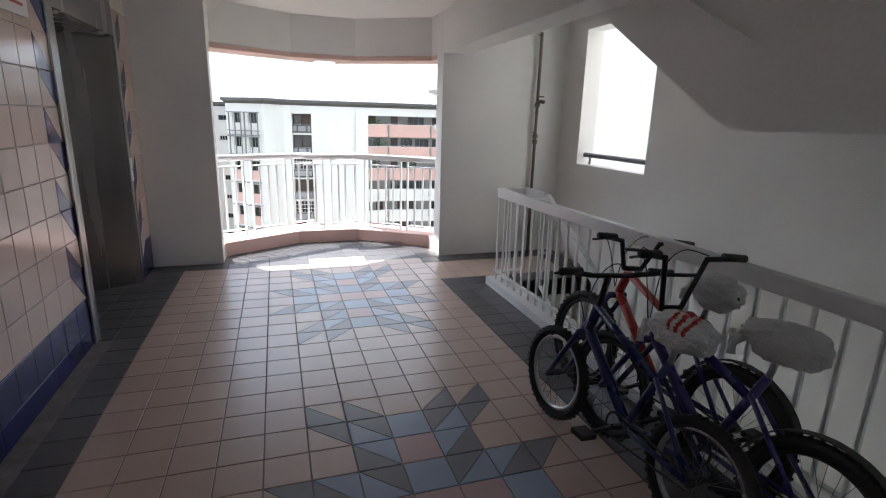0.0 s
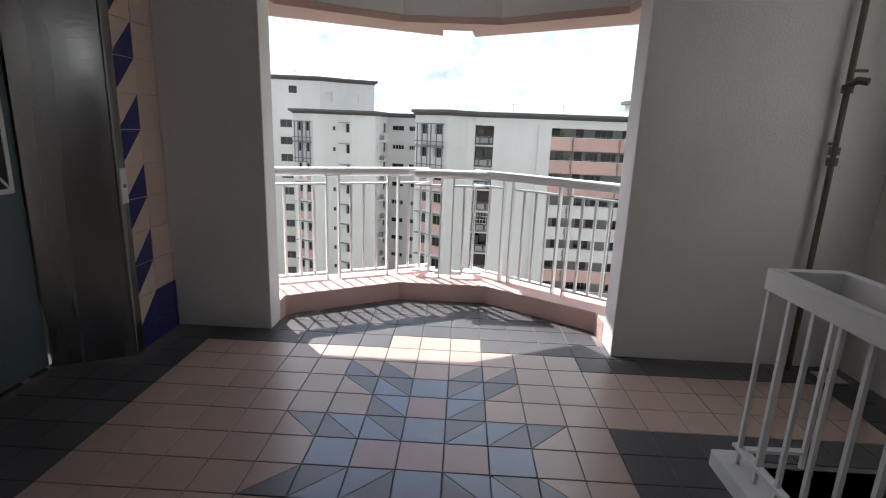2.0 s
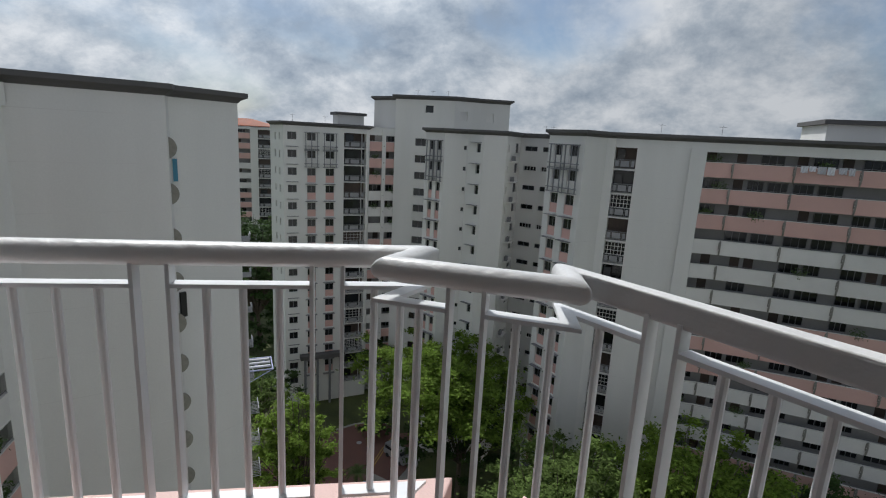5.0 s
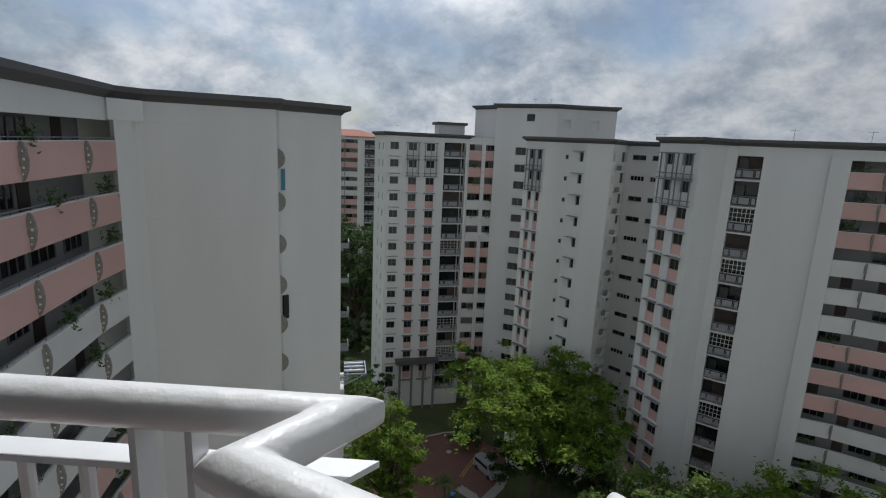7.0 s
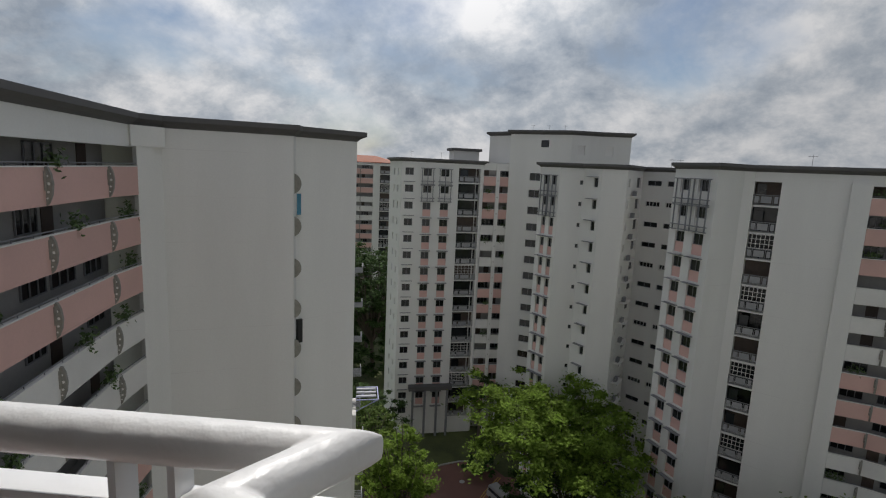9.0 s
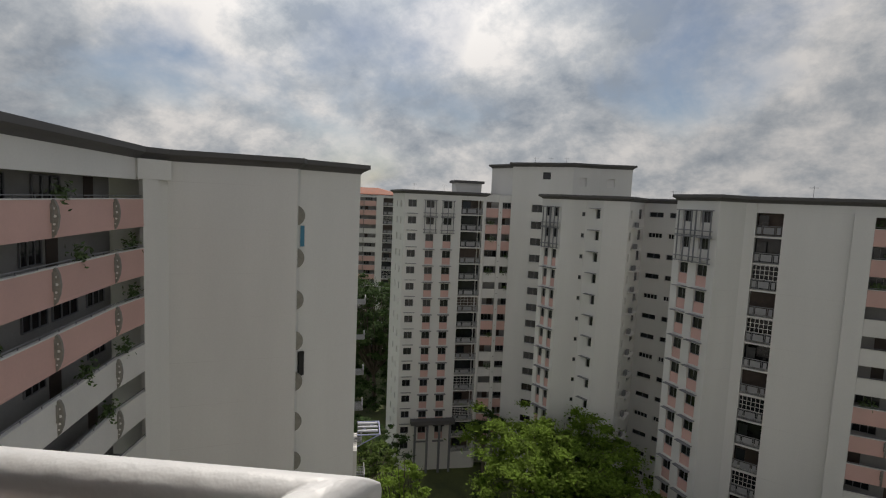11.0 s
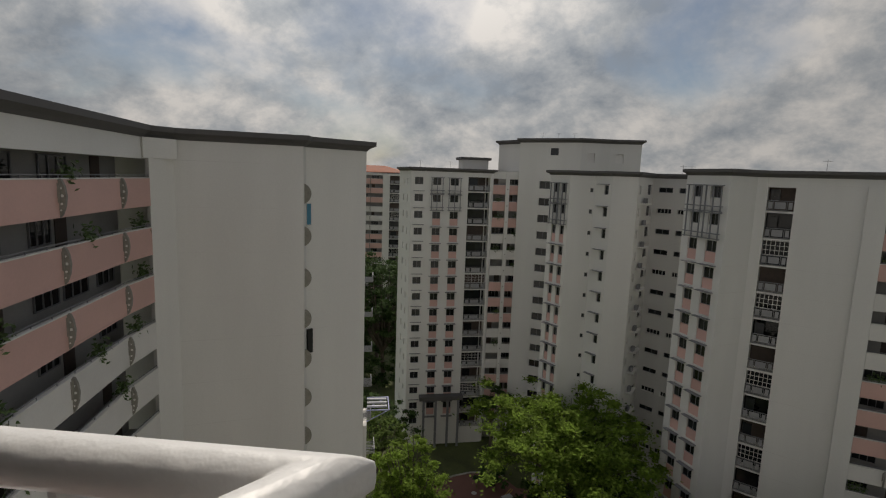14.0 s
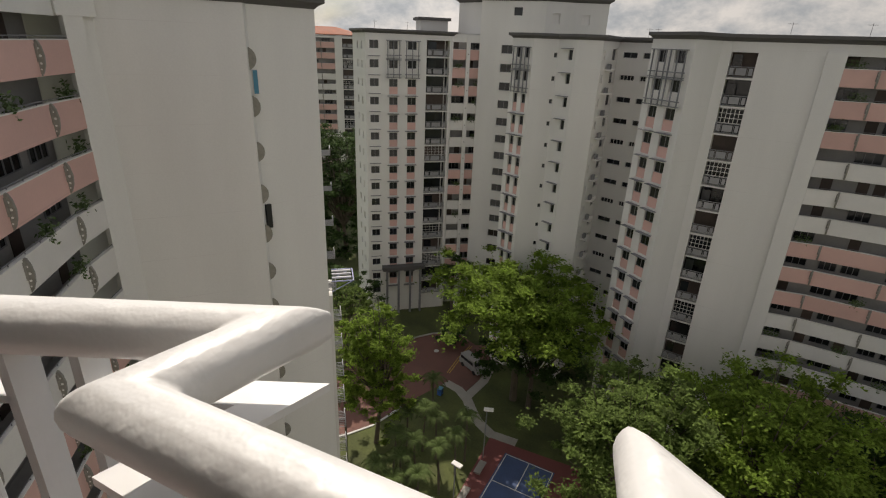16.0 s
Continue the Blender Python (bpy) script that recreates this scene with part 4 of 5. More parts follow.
for dx in (0.0, 0.35):
    tagged(finish("road_line", ribbon([(-25.9 - dx, 59.2), (-26.1 - dx, 63.5), (-25.9 - dx, 67.6)], 0.12, GROUND + 0.02, GROUND + 0.026), YELLOW), "yellow no-parking line painted on the brick", "road marking", kind="structure")
cover_ = bmesh.new()
bmesh.ops.create_cone(cover_, cap_ends=True, segments=20, radius1=0.4, radius2=0.4, depth=0.02, matrix=Matrix.Translation((-30.3, 63.5, GROUND + 0.034)))
tagged(finish("manhole_cover", cover_, CONC), "round grey manhole cover set in the brick", "manhole cover")
tagged(finish("court_surround", pr([(-15.6, 49.7), (-15.3, 33.0), (-3.5, 32.5), (-3.7, 50.0)], GROUND, GROUND + 0.036), COURT_RED), "red painted surround of a ball court", "court", kind="structure")
mc = pose(-13.0, 48.2, 0, 0, 0, -92)
bm = bmesh.new()
box(bm, 0, 13.4, 0, 6.1, GROUND + 0.036, GROUND + 0.05)
court = finish("badminton_court", bm, COURT_BLUE)
court.matrix_world = mc
tagged(court, "blue painted ball court with white lines", "court", kind="structure")
lines = bmesh.new()
for x0, x1, y0, y1 in ((0.1, 13.3, 0.15, 0.25), (0.1, 13.3, 5.85, 5.95), (0.1, 0.2, 0.25, 5.85), (13.2, 13.3, 0.25, 5.85), (4.6, 4.7, 0.25, 5.85), (8.6, 8.7, 0.25, 5.85), (0.2, 4.6, 3.0, 3.1), (8.7, 13.2, 3.0, 3.1)):
    box(lines, x0, x1, y0, y1, GROUND + 0.05, GROUND + 0.06)
part("court_line", lines, LINE, court)

# ---- trees ----
BARK = mat("tree_bark", (0.10, 0.08, 0.06), 0.9, var=0.3, scale=2, grain=12, bump=0.6, streak=0.3)


def leaf_mat(name, col, trans=0.25):
    m = mat(name, col, 0.8, var=0.6, scale=0.55, grain=3, bump=0.0, spec=0.15)
    n, l = m.node_tree.nodes, m.node_tree.links
    b = n["Principled BSDF"]
    src = b.inputs["Base Color"].links[0].from_socket
    gi = n.new("ShaderNodeNewGeometry")
    mr = n.new("ShaderNodeMapRange")
    mr.inputs["To Min"].default_value, mr.inputs["To Max"].default_value = 0.6, 1.5
    l.new(gi.outputs["Random Per Island"], mr.inputs["Value"])
    v = n.new("ShaderNodeVectorMath")
    v.operation = 'SCALE'
    l.new(src, v.inputs[0])
    l.new(mr.outputs[0], v.inputs["Scale"])
    l.new(v.outputs[0], b.inputs["Base Color"])
    tr = n.new("ShaderNodeBsdfTranslucent")
    l.new(v.outputs[0], tr.inputs["Color"])
    mx = n.new("ShaderNodeMixShader")
    mx.inputs[0].default_value = trans
    l.new(b.outputs[0], mx.inputs[1])
    l.new(tr.outputs[0], mx.inputs[2])
    l.new(mx.outputs[0], n["Material Output"].inputs["Surface"])
    return m


LEAF_BRIGHT = leaf_mat("bright_green_leaf", (0.17, 0.25, 0.04), 0.5)
LEAF_MID = leaf_mat("mid_green_leaf", (0.12, 0.172, 0.045), 0.45)
LEAF_PALM = leaf_mat("palm_leaf", (0.085, 0.12, 0.04), 0.35)
LEAF_DARK = leaf_mat("dark_green_leaf", (0.05, 0.085, 0.026), 0.3)


def crown_mesh(rng, clumps, per, size, leaf):
    """Leaves in many clumps; clumps is a list of (centre, radius)."""
    vs, fs = [], []
    for c, r in clumps:
        for _ in range(int(per * 1.5)):
            d = Vector((rng.gauss(0, 1), rng.gauss(0, 1), rng.gauss(0, 1)))
            d.normalize()
            p = c + Vector((d.x, d.y, d.z * 0.42)) * r * abs(rng.gauss(0, 0.62))
            a = Vector((rng.uniform(-1, 1), rng.uniform(-1, 1), rng.uniform(-0.5, 0.5))).normalized()
            b = a.cross(Vector((rng.uniform(-0.5, 0.5), rng.uniform(-0.5, 0.5), 1))).normalized()
            s = size * rng.uniform(0.45, 1.1)
            k = len(vs)
            vs += [p - a * s, p + b * s * 0.45, p + a * s, p - b * s * 0.45]
            fs.append((k, k + 1, k + 2, k + 3))
    me = bpy.data.meshes.new("crown")
    me.from_pydata(vs, [], fs)
    me.materials.append(leaf)
    return me


def tapered(bm, pts, radii, seg=8):
    rings = []
    for i, p in enumerate(pts):
        d = (pts[min(i + 1, len(pts) - 1)] - pts[max(i - 1, 0)]).normalized()
        s = d.orthogonal().normalized()
        t = d.cross(s)
        rings.append([bm.verts.new(p + (s * math.cos(2 * math.pi * k / seg) + t * math.sin(2 * math.pi * k / seg)) * radii[i]) for k in range(seg)])
    for q, w in zip(rings, rings[1:]):
        for k in range(seg):
            bm.faces.new((q[k], q[(k + 1) % seg], w[(k + 1) % seg], w[k]))


def tree(x, y, top, rx, rz, leaf, seed, label, clumps=70, per=110, size=0.32, flat=0.6, drop=0.35):
    rng = random.Random(seed)
    t = thing("tree", label, "tree", (x, y, GROUND), group="trees in the court")
    zc = top - rz - GROUND
    bm = bmesh.new()
    th = max(2.0, zc - rz * 0.5)
    lean = Vector((rng.uniform(-0.6, 0.6), rng.uniform(-0.6, 0.6), 0))
    fork = Vector((0, 0, th)) + lean
    tapered(bm, [Vector((0, 0, 0)), Vector((0, 0, th * 0.5)) + lean * 0.4, fork], [0.045 * rx + 0.12, 0.036 * rx + 0.1, 0.03 * rx + 0.08])
    cl = []
    limbs = max(7, clumps // 5)
    tips = []
    for i in range(limbs):
        w = 2 * math.pi * i * 0.381966
        rr = rx * math.sqrt((i + 0.6) / limbs) * rng.uniform(0.75, 0.98)
        zz = zc + rz * (flat * math.sqrt(max(0.0, 1 - (rr / rx) ** 2)) + rng.uniform(-0.35, 0.25))
        tip = Vector((math.cos(w) * rr, math.sin(w) * rr, zz))
        tips.append(tip)
        midp = fork.lerp(tip, 0.5) + Vector((0, 0, -0.08 * rr))
        tapered(bm, [fork, midp, tip], [0.02 * rx + 0.03, 0.012 * rx + 0.02, 0.03], 5)
    for i in range(clumps):
        tip = tips[i % limbs]
        off = Vector((rng.gauss(0, 1), rng.gauss(0, 1), rng.gauss(-0.45, 0.7))) * rx * 0.2
        off.z -= rng.random() ** 1.5 * rz * drop
        cl.append((tip + off, rx * rng.uniform(0.09, 0.2)))
    part("trunk", bm, BARK, t)
    me = crown_mesh(rng, cl, per, size, leaf)
    ob = new("crown", me)
    ob.parent = t
    ob["kind"] = "stuff"
    return t


tree(-15.6, 58.2, -23.3, 9.6, 7.5, LEAF_BRIGHT, 1, "large spreading rain tree with bright green crown", 270, 150, 0.3, 0.75, 0.12)
tree(-13.2, 57.5, -29.5, 6.5, 6.5, LEAF_DARK, 12, "dark tree under the large spreading tree", 110, 150, 0.28, 0.8)
tree(-27.5, 42.2, -25.6, 4.2, 7.8, LEAF_BRIGHT, 2, "upright leafy tree beside the brick footway", 260, 120, 0.23, 0.9, 1.15)
tree(0.6, 44.0, -26.3, 7.4, 8.5, LEAF_MID, 3, "broad green tree beside the ball court", 280, 140, 0.26, 0.85)
tree(11.5, 48.5, -25.3, 8.8, 8.5, LEAF_BRIGHT, 4, "broad tree with yellow-green crown", 290, 150, 0.27, 0.85)
tree(23.0, 52.0, -30.0, 8.5, 7.0, LEAF_DARK, 5, "dark green tree before the long block", 160, 260, 0.22, 0.8)
tree(34.0, 52.0, -29.0, 8.0, 6.5, LEAF_MID, 6, "bright green tree before the long block", 120, 220, 0.24)
tree(-66.0, 88.0, -17.5, 9.5, 13.0, LEAF_DARK, 7, "tall dark tree behind the corner block", 260, 110, 0.42, 0.8, 1.3)
tree(-76.0, 98.0, -17.0, 10.0, 10.0, LEAF_DARK, 8, "tall dark tree in the distance", 90, 120, 0.45, 0.9)
tree(-40.0, 53.0, -30.0, 4.0, 6.0, LEAF_MID, 9, "slim green tree between the blocks", 60, 120, 0.28, 0.9)
tree(-45.0, 60.0, -32.0, 5.0, 6.0, LEAF_DARK, 10, "green tree between the blocks", 60, 120, 0.3, 0.9)
tree(-34.0, 76.5, -33.0, 3.5, 4.5, LEAF_DARK, 13, "small dark tree in the corner of the blocks", 50, 100, 0.3, 0.9)
tree(-29.0, 66.5, -40.5, 2.6, 2.0, LEAF_DARK, 14, "low hedge tree by the brick court", 40, 90, 0.25, 0.6)


def palm(x, y, h, seed, label):
    rng = random.Random(seed)
    t = thing("palm_tree", label, "palm tree", (x, y, GROUND), group="palms in the garden")
    bm = bmesh.new()
    lean = Vector((rng.uniform(-0.5, 0.5), rng.uniform(-0.5, 0.5), h))
    tapered(bm, [Vector((0, 0, 0)), lean * 0.5, lean], [0.16, 0.11, 0.09])
    part("trunk", bm, BARK, t)
    for i in range(11):
        w = 2 * math.pi * i / 11 + rng.uniform(-0.2, 0.2)
        long = rng.uniform(1.3, 1.8)
        vs, fs = [], []
        d = Vector((math.cos(w), math.sin(w), 0))
        side = Vector((-d.y, d.x, 0))
        drop = rng.uniform(0.5, 1.1)
        for j in range(13):
            f = j / 12
            vs.append(lean + d * long * f + Vector((0, 0, 0.7 * math.sin(f * 2.2) - drop * f * f)))
        for j in range(12):
            f = (j + 1) / 12
            le = 0.4 * math.sin(math.pi * min(1, f * 0.9 + 0.1)) + 0.08
            for sg in (-1, 1):
                vs.append(vs[j + 1] + side * sg * le + Vector((0, 0, -0.25 * le)) + d * 0.2)
                fs.append((j, j + 1, len(vs) - 1))
        me = bpy.data.meshes.new("frond")
        me.from_pydata(vs, [], fs)
        me.materials.append(LEAF_PALM)
        fr = new("frond", me)
        fr.parent = t


for i, (x, y, h) in enumerate([(-23.2, 48.8, 6.5), (-23.3, 42.4, 6.0), (-21.9, 43.7, 6.8), (-19.9, 43.3, 6.2), (-16.8, 44.6, 6.5), (-16.9, 42.2, 6.0), (-19.7, 38.3, 6.8), (-17.3, 39.0, 6.2), (-22.7, 38.2, 6.5), (-20.8, 36.8, 6.0), (-22.3, 33.9, 6.8), (-31.1, 41.0, 6.2), (-17.3, 34.7, 6.5), (-19.6, 33.6, 6.0)]):
    palm(x, y, h, 60 + i, "slender garden palm with drooping green fronds")


# van, street lamps, benches
def wheel_pair(parent, x, y, r, mat_):
    for s in (-1, 1):
        bm = bmesh.new()
        bmesh.ops.create_cone(bm, cap_ends=True, segments=16, radius1=r, radius2=r, depth=0.2, matrix=Matrix.Translation((x, s * y, r)) @ Matrix.Rotation(radians(90), 4, 'X'))
        part("wheel", bm, mat_, parent)


van = thing("van", "silver grey van parked on the brick court", "van", (-23.4, 62.0, GROUND + 0.03))
van.rotation_euler = (0, 0, radians(-28))
VANP = mat("silver_van_paint", (0.32, 0.32, 0.32), 0.35, metal=0.3, var=0.05)
bm = bmesh.new()
box(bm, -2.2, 2.2, -0.85, 0.85, 0.35, 1.15)
vv = box(bm, -2.15, 1.5, -0.8, 0.8, 1.15, 1.95)
for v in vv:
    if v.co.z > 1.5:
        v.co.x = v.co.x - 0.5 if v.co.x > 0 else v.co.x + 0.15
        v.co.y *= 0.9
part("body", bm, VANP, van)
bm = bmesh.new()
for s in (-1, 1):
    box(bm, -1.9, 0.95, s * 0.79 - 0.012, s * 0.79 + 0.012, 1.25, 1.72)
part("side_window", bm, GLASS_DARK, van)
part("windscreen", bx(1.12, 1.42, -0.65, 0.65, 1.22, 1.7, 0.02), GLASS_DARK, van)
wheel_pair(van, -1.35, 0.82, 0.32, RUBBER)
wheel_pair(van, 1.35, 0.82, 0.32, RUBBER)
for x, y, h, r in ((-15.1, 46.2, 7.0, 20), (-14.8, 37.2, 7.0, -10)):
    lamp = thing("street_lamp", "grey steel garden lamp post with a flat white head", "street lamp", (x, y, GROUND), group="lamps of the garden")
    part("pole", bar([(0, 0, 0), (0, 0, h)], 0.07, 8), BRACKET, lamp)
    hd = part("lamp_head", bx(-0.35, 0.75, -0.28, 0.28, h, h + 0.16, 0.03), FACADE_TRIM, lamp)
    hd.rotation_euler = (0, 0, radians(r))
for x, y in ((-14.7, 44.3), (-14.8, 40.0)):
    bench = thing("bench", "grey concrete bench beside the ball court", "bench", (x, y, GROUND), group="benches by the court")
    part("seat", bx(-0.4, 0.4, -1.0, 1.0, 0.4, 0.5, 0.01), PATHC, bench)
    for s in (-0.7, 0.7):
        part("leg", bx(-0.3, 0.3, s - 0.1, s + 0.1, 0, 0.395), PATHC, bench)
bin_ = thing("bin", "blue plastic wheeled bin on the lawn", "bin", (-24.9, 54.2, GROUND))
part("body", bx(-0.3, 0.3, -0.35, 0.35, 0.0, 1.0, 0.03), mat("blue_bin_plastic", (0.03, 0.10, 0.33), 0.5), bin_)
part("lid", bx(-0.33, 0.33, -0.38, 0.38, 1.01, 1.07, 0.02), me_blue, bin_)

def lattice_frame(w, d):
    """A flat rack frame of four bars, standing out from a wall."""
    bm = bmesh.new()
    tube(bm, [(0, 0, 0), (0, -d, 0), (w, -d, 0), (w, 0, 0)], 0.05, 6)
    tube(bm, [(0, 0, -0.9), (0, -d, 0)], 0.04, 6)
    tube(bm, [(w, 0, -0.9), (w, -d, 0)], 0.04, 6)
    return bm


# side of the near block round its far corner, with laundry racks and a projecting rack
SIDE_DIR = Vector((L5[0] - 0.29, L5[1] - 1.45)).normalized()
SIDE_A = Vector(L5) + SIDE_DIR * 0.25
SIDE_B = SIDE_A + SIDE_DIR * 9.0
side = pose(SIDE_A.x, SIDE_A.y, 0, 0, 0, math.degrees(math.atan2(SIDE_DIR.y, SIDE_DIR.x)))
block_part("side_wall", lb, side, -0.2, 0.02, GROUND, 9.0, 0.25, LTOP - 0.6 - GROUND, FACADE)
block_part("side_plinth", lb, side, 0.6, -0.28, GROUND, 3.0, 0.29, 26.5, FACADE_TRIM)
RACK = mat("grey_rack_paint", (0.36, 0.36, 0.37), 0.5, var=0.1)
for k in range(2, 15):
    for du in (0.4, 1.9):
        rk = thing("drying_rack", "grey steel laundry rack outside a flat", "drying rack", group="laundry racks of the near block")
        rk.matrix_world = side @ Matrix.Translation((du, 0, -0.6 - H * k - du * 0.3))
        y0 = 0.02 if k < 7 else -0.28
        part("rail", bar([(0.0, y0 - 0.6, 0.0), (1.1, y0 - 0.6, 0.0)], 0.035, 6), RACK, rk)
        part("rail", bar([(0.0, y0 - 0.6, 0.35), (1.1, y0 - 0.6, 0.35)], 0.035, 6), RACK, rk)
        for q in (0.0, 0.22, 0.44, 0.66, 0.88, 1.1):
            part("bar", bar([(q, y0, 0.0), (q, y0 - 0.6, 0.0), (q, y0 - 0.6, 0.35)], 0.028, 5), RACK, rk)
rk = thing("drying_rack", "wide white laundry rack with pale blue frame and washing", "drying rack")
rk.matrix_world = side @ Matrix.Translation((0.9, -0.28, -16.4))
PALE_BLUE = mat("pale_blue_rack_paint", (0.38, 0.40, 0.62), 0.5)
part("frame", lattice_frame(2.3, 1.7), PALE_BLUE, rk)
for q, w in ((0.3, 0.2), (0.95, 0.22), (1.6, 0.2)):
    part("washing_pole", bx(q, q + w, -1.55, -0.02, 0.06, 0.2, 0.03), CLOTH, rk, "pale washing laid over the rack")
# ---- lift entrance ----
lift = thing("lift_entrance", "brushed steel lift surround with closed teal door", "lift")


def slab_between(a, b, z0, z1, thick, away):
    """A thin upright panel between two plan points, thickened towards away."""
    a, b, w = Vector(a), Vector(b), Vector(away)
    n = Vector((-(b - a).y, (b - a).x)).normalized()
    if n.dot(w) < 0:
        n = -n
    return pr([tuple(a), tuple(b), tuple(b + n * thick), tuple(a + n * thick)], z0, z1)


part("reveal", slab_between((-1.80, 0.305), (-2.16, 0.11), 0, 2.1, 0.02, (0, 1)), STEEL, lift)
part("reveal", slab_between((-1.80, -0.955), (-2.16, -0.86), 0, 2.1, 0.02, (0, -1)), STEEL, lift)
part("jamb", bx(-1.815, -1.785, 0.305, 0.375, 0, 2.2, 0.003), STEEL, lift)
part("jamb", bx(-1.815, -1.785, -1.055, -0.955, 0, 2.2, 0.003), STEEL, lift)
part("head_panel", bx(-1.82, -1.787, -0.953, 0.303, 2.1, 2.42, 0.003), STEEL, lift)
part("head_soffit", pr([(-1.82, -0.95), (-1.82, 0.30), (-2.16, 0.11), (-2.16, -0.86)], 2.09, 2.11), STEEL, lift)
part("button_plate", bx(-1.788, -1.78, 0.315, 0.37, 0.92, 1.12, 0.002), WHITE_METAL, lift)
part("button", bx(-1.781, -1.774, 0.333, 0.353, 1.01, 1.03, 0.002), STEEL, lift)
part("sill", bx(-2.2, -2.16, -0.86, 0.11, -0.006, 0.004), STEEL, lift)
for y0, y1, w0 in ((-0.86, -0.376, -0.70), (-0.372, 0.11, -0.235)):
    leaf = part("door_leaf", bx(-2.21, -2.175, y0, y1, 0.006, 2.09, 0.003), TEAL, lift, "teal painted steel door leaf")
    fr = bmesh.new()
    w1, z0, z1 = w0 + 0.29, 1.0, 1.78
    for a, b, c, d in ((w0, w1, z0, z0 + 0.025), (w0, w1, z1 - 0.025, z1), (w0, w0 + 0.025, z0 + 0.025, z1 - 0.025), (w1 - 0.025, w1, z0 + 0.025, z1 - 0.025)):
        box(fr, -2.176, -2.165, a, b, c, d)
    part("vision_frame", fr, WHITE_METAL, leaf)
    part("vision_glass", bx(-2.176, -2.171, w0 + 0.02, w1 - 0.02, z0 + 0.02, z1 - 0.02), GLASS_DARK, leaf)
    for sg in (-1, 1):
        pts = []
        for i in range(13):
            f = i / 12
            pts.append((-2.167, (w0 + w1) / 2 + sg * (0.115 - 0.20 * math.sin(math.pi * f)), z0 + 0.03 + (z1 - z0 - 0.06) * f))
        part("vision_bar", bar(pts, 0.007, 6), WHITE_METAL, leaf)
notice = thing("wall_notice", "white printed notice plate on the tiled wall", "notice")
part("plate", bx(-1.798, -1.792, -1.62, -1.28, 1.98, 2.2, 0.002), FACADE_TRIM, notice)
for i in range(3):
    part("print_bar", bx(-1.7915, -1.7905, -1.58, -1.34, 2.03 + i * 0.05, 2.045 + i * 0.05), mat("red_print", (0.4, 0.05, 0.04), 0.6) if i == 0 else BRACKET, notice)

# ---- stair railing, loop at its head ----
srail = thing("stair_railing", "white painted steel railing on a white kerb", "railing")
srail.matrix_world = Matrix.Translation((1.34, -0.5, 0)) @ Matrix.Rotation(radians(1.6), 4, 'Z') @ Matrix.Translation((-1.36, 0.5, 0))
SX, SY, SZ = 1.36, -0.50, 0.93


def beam(bm, a, b, wide, high):
    a, b = Vector(a), Vector(b)
    d = (b - a)
    q = d.to_track_quat('X', 'Z').to_matrix().to_4x4()
    box(bm, -wide * 0.0, d.length, -wide / 2, wide / 2, -high / 2, high / 2, Matrix.Translation(a) @ q)


bm = bmesh.new()
beam(bm, (SX, SY - 0.02, SZ - 0.04), (SX, -6.4, SZ - 0.04), 0.045, 0.085)
bevel(bm, 0.004, 1)
part("top_rail", bm, WHITE_METAL, srail)
bm = bmesh.new()
beam(bm, (SX + 0.023, SY - 0.045, SZ - 0.04), (SX + 0.24, SY - 0.045, SZ - 0.04), 0.045, 0.085)
part("end_rail", bm, WHITE_METAL, srail)
bm = bmesh.new()
beam(bm, (SX + 0.26, SY - 0.02, SZ - 0.04), (SX + 0.26, SY - 0.40, SZ - 0.04), 0.045, 0.085)
beam(bm, (SX + 0.26, SY - 0.40, SZ - 0.04), (SX + 0.26, SY - 2.5, SZ - 1.36), 0.045, 0.085)
part("stair_handrail", bm, WHITE_METAL, srail)
bm = bmesh.new()
beam(bm, (SX, SY, 0.15), (SX, -6.4, 0.15), 0.03, 0.014)
part("bottom_rail", bm, WHITE_METAL, srail)
bm = bmesh.new()
beam(bm, (SX + 0.26, SY - 0.40, 0.10), (SX + 0.26, SY - 2.5, -1.22), 0.03, 0.014)
beam(bm, (SX, SY - 0.04, 0.15), (SX + 0.26, SY - 0.04, 0.15), 0.03, 0.014)
part("stair_bottom_rail", bm, WHITE_METAL, srail)
SB = bmesh.new()
box(SB, -0.008, 0.008, -0.008, 0.008, 0.077, SZ - 0.08)
SB = mesh_of("baluster", SB, WHITE_METAL)
y = SY - 0.03
while y > -6.3:
    shared("baluster", SB, srail, pose(SX, y, 0))
    y -= 0.125
SB2 = bmesh.new()
box(SB2, -0.008, 0.008, -0.008, 0.008, 0.10, 0.86)
SB2 = mesh_of("stair_baluster", SB2, WHITE_METAL)
for i in range(17):
    y = SY - 0.40 - i * 0.125
    shared("stair_baluster", SB2, srail, pose(SX + 0.26, y, -(i * 0.125) * 1.32 / 2.1))
for x in (SX + 0.09, SX + 0.18, SX + 0.26):
    shared("baluster", SB, srail, pose(x, SY - 0.045, 0))

# ---- riser pipe with tap, opening guard rail ----
IRON = mat("aged_iron_pipe", (0.16, 0.14, 0.11), 0.55, metal=0.5, var=0.3, scale=6, grain=40)
riser = thing("dry_riser_pipe", "aged metal water pipe with a tap", "pipe")
part("pipe", bar([(2.24, 0.585, 0.0), (2.24, 0.585, 2.46)], 0.017, 10), IRON, riser)
for z in (0.6, 1.4, 2.44):
    part("clamp", bar([(2.24, 0.585, z), (2.24, 0.64, z)], 0.01, 6), IRON, riser)
for z in (1.30, 1.36, 1.70):
    bm = bmesh.new()
    bmesh.ops.create_cone(bm, cap_ends=True, segments=10, radius1=0.03, radius2=0.03, depth=0.045, matrix=Matrix.Translation((2.24, 0.585, z)))
    part("coupling", bm, IRON, riser)
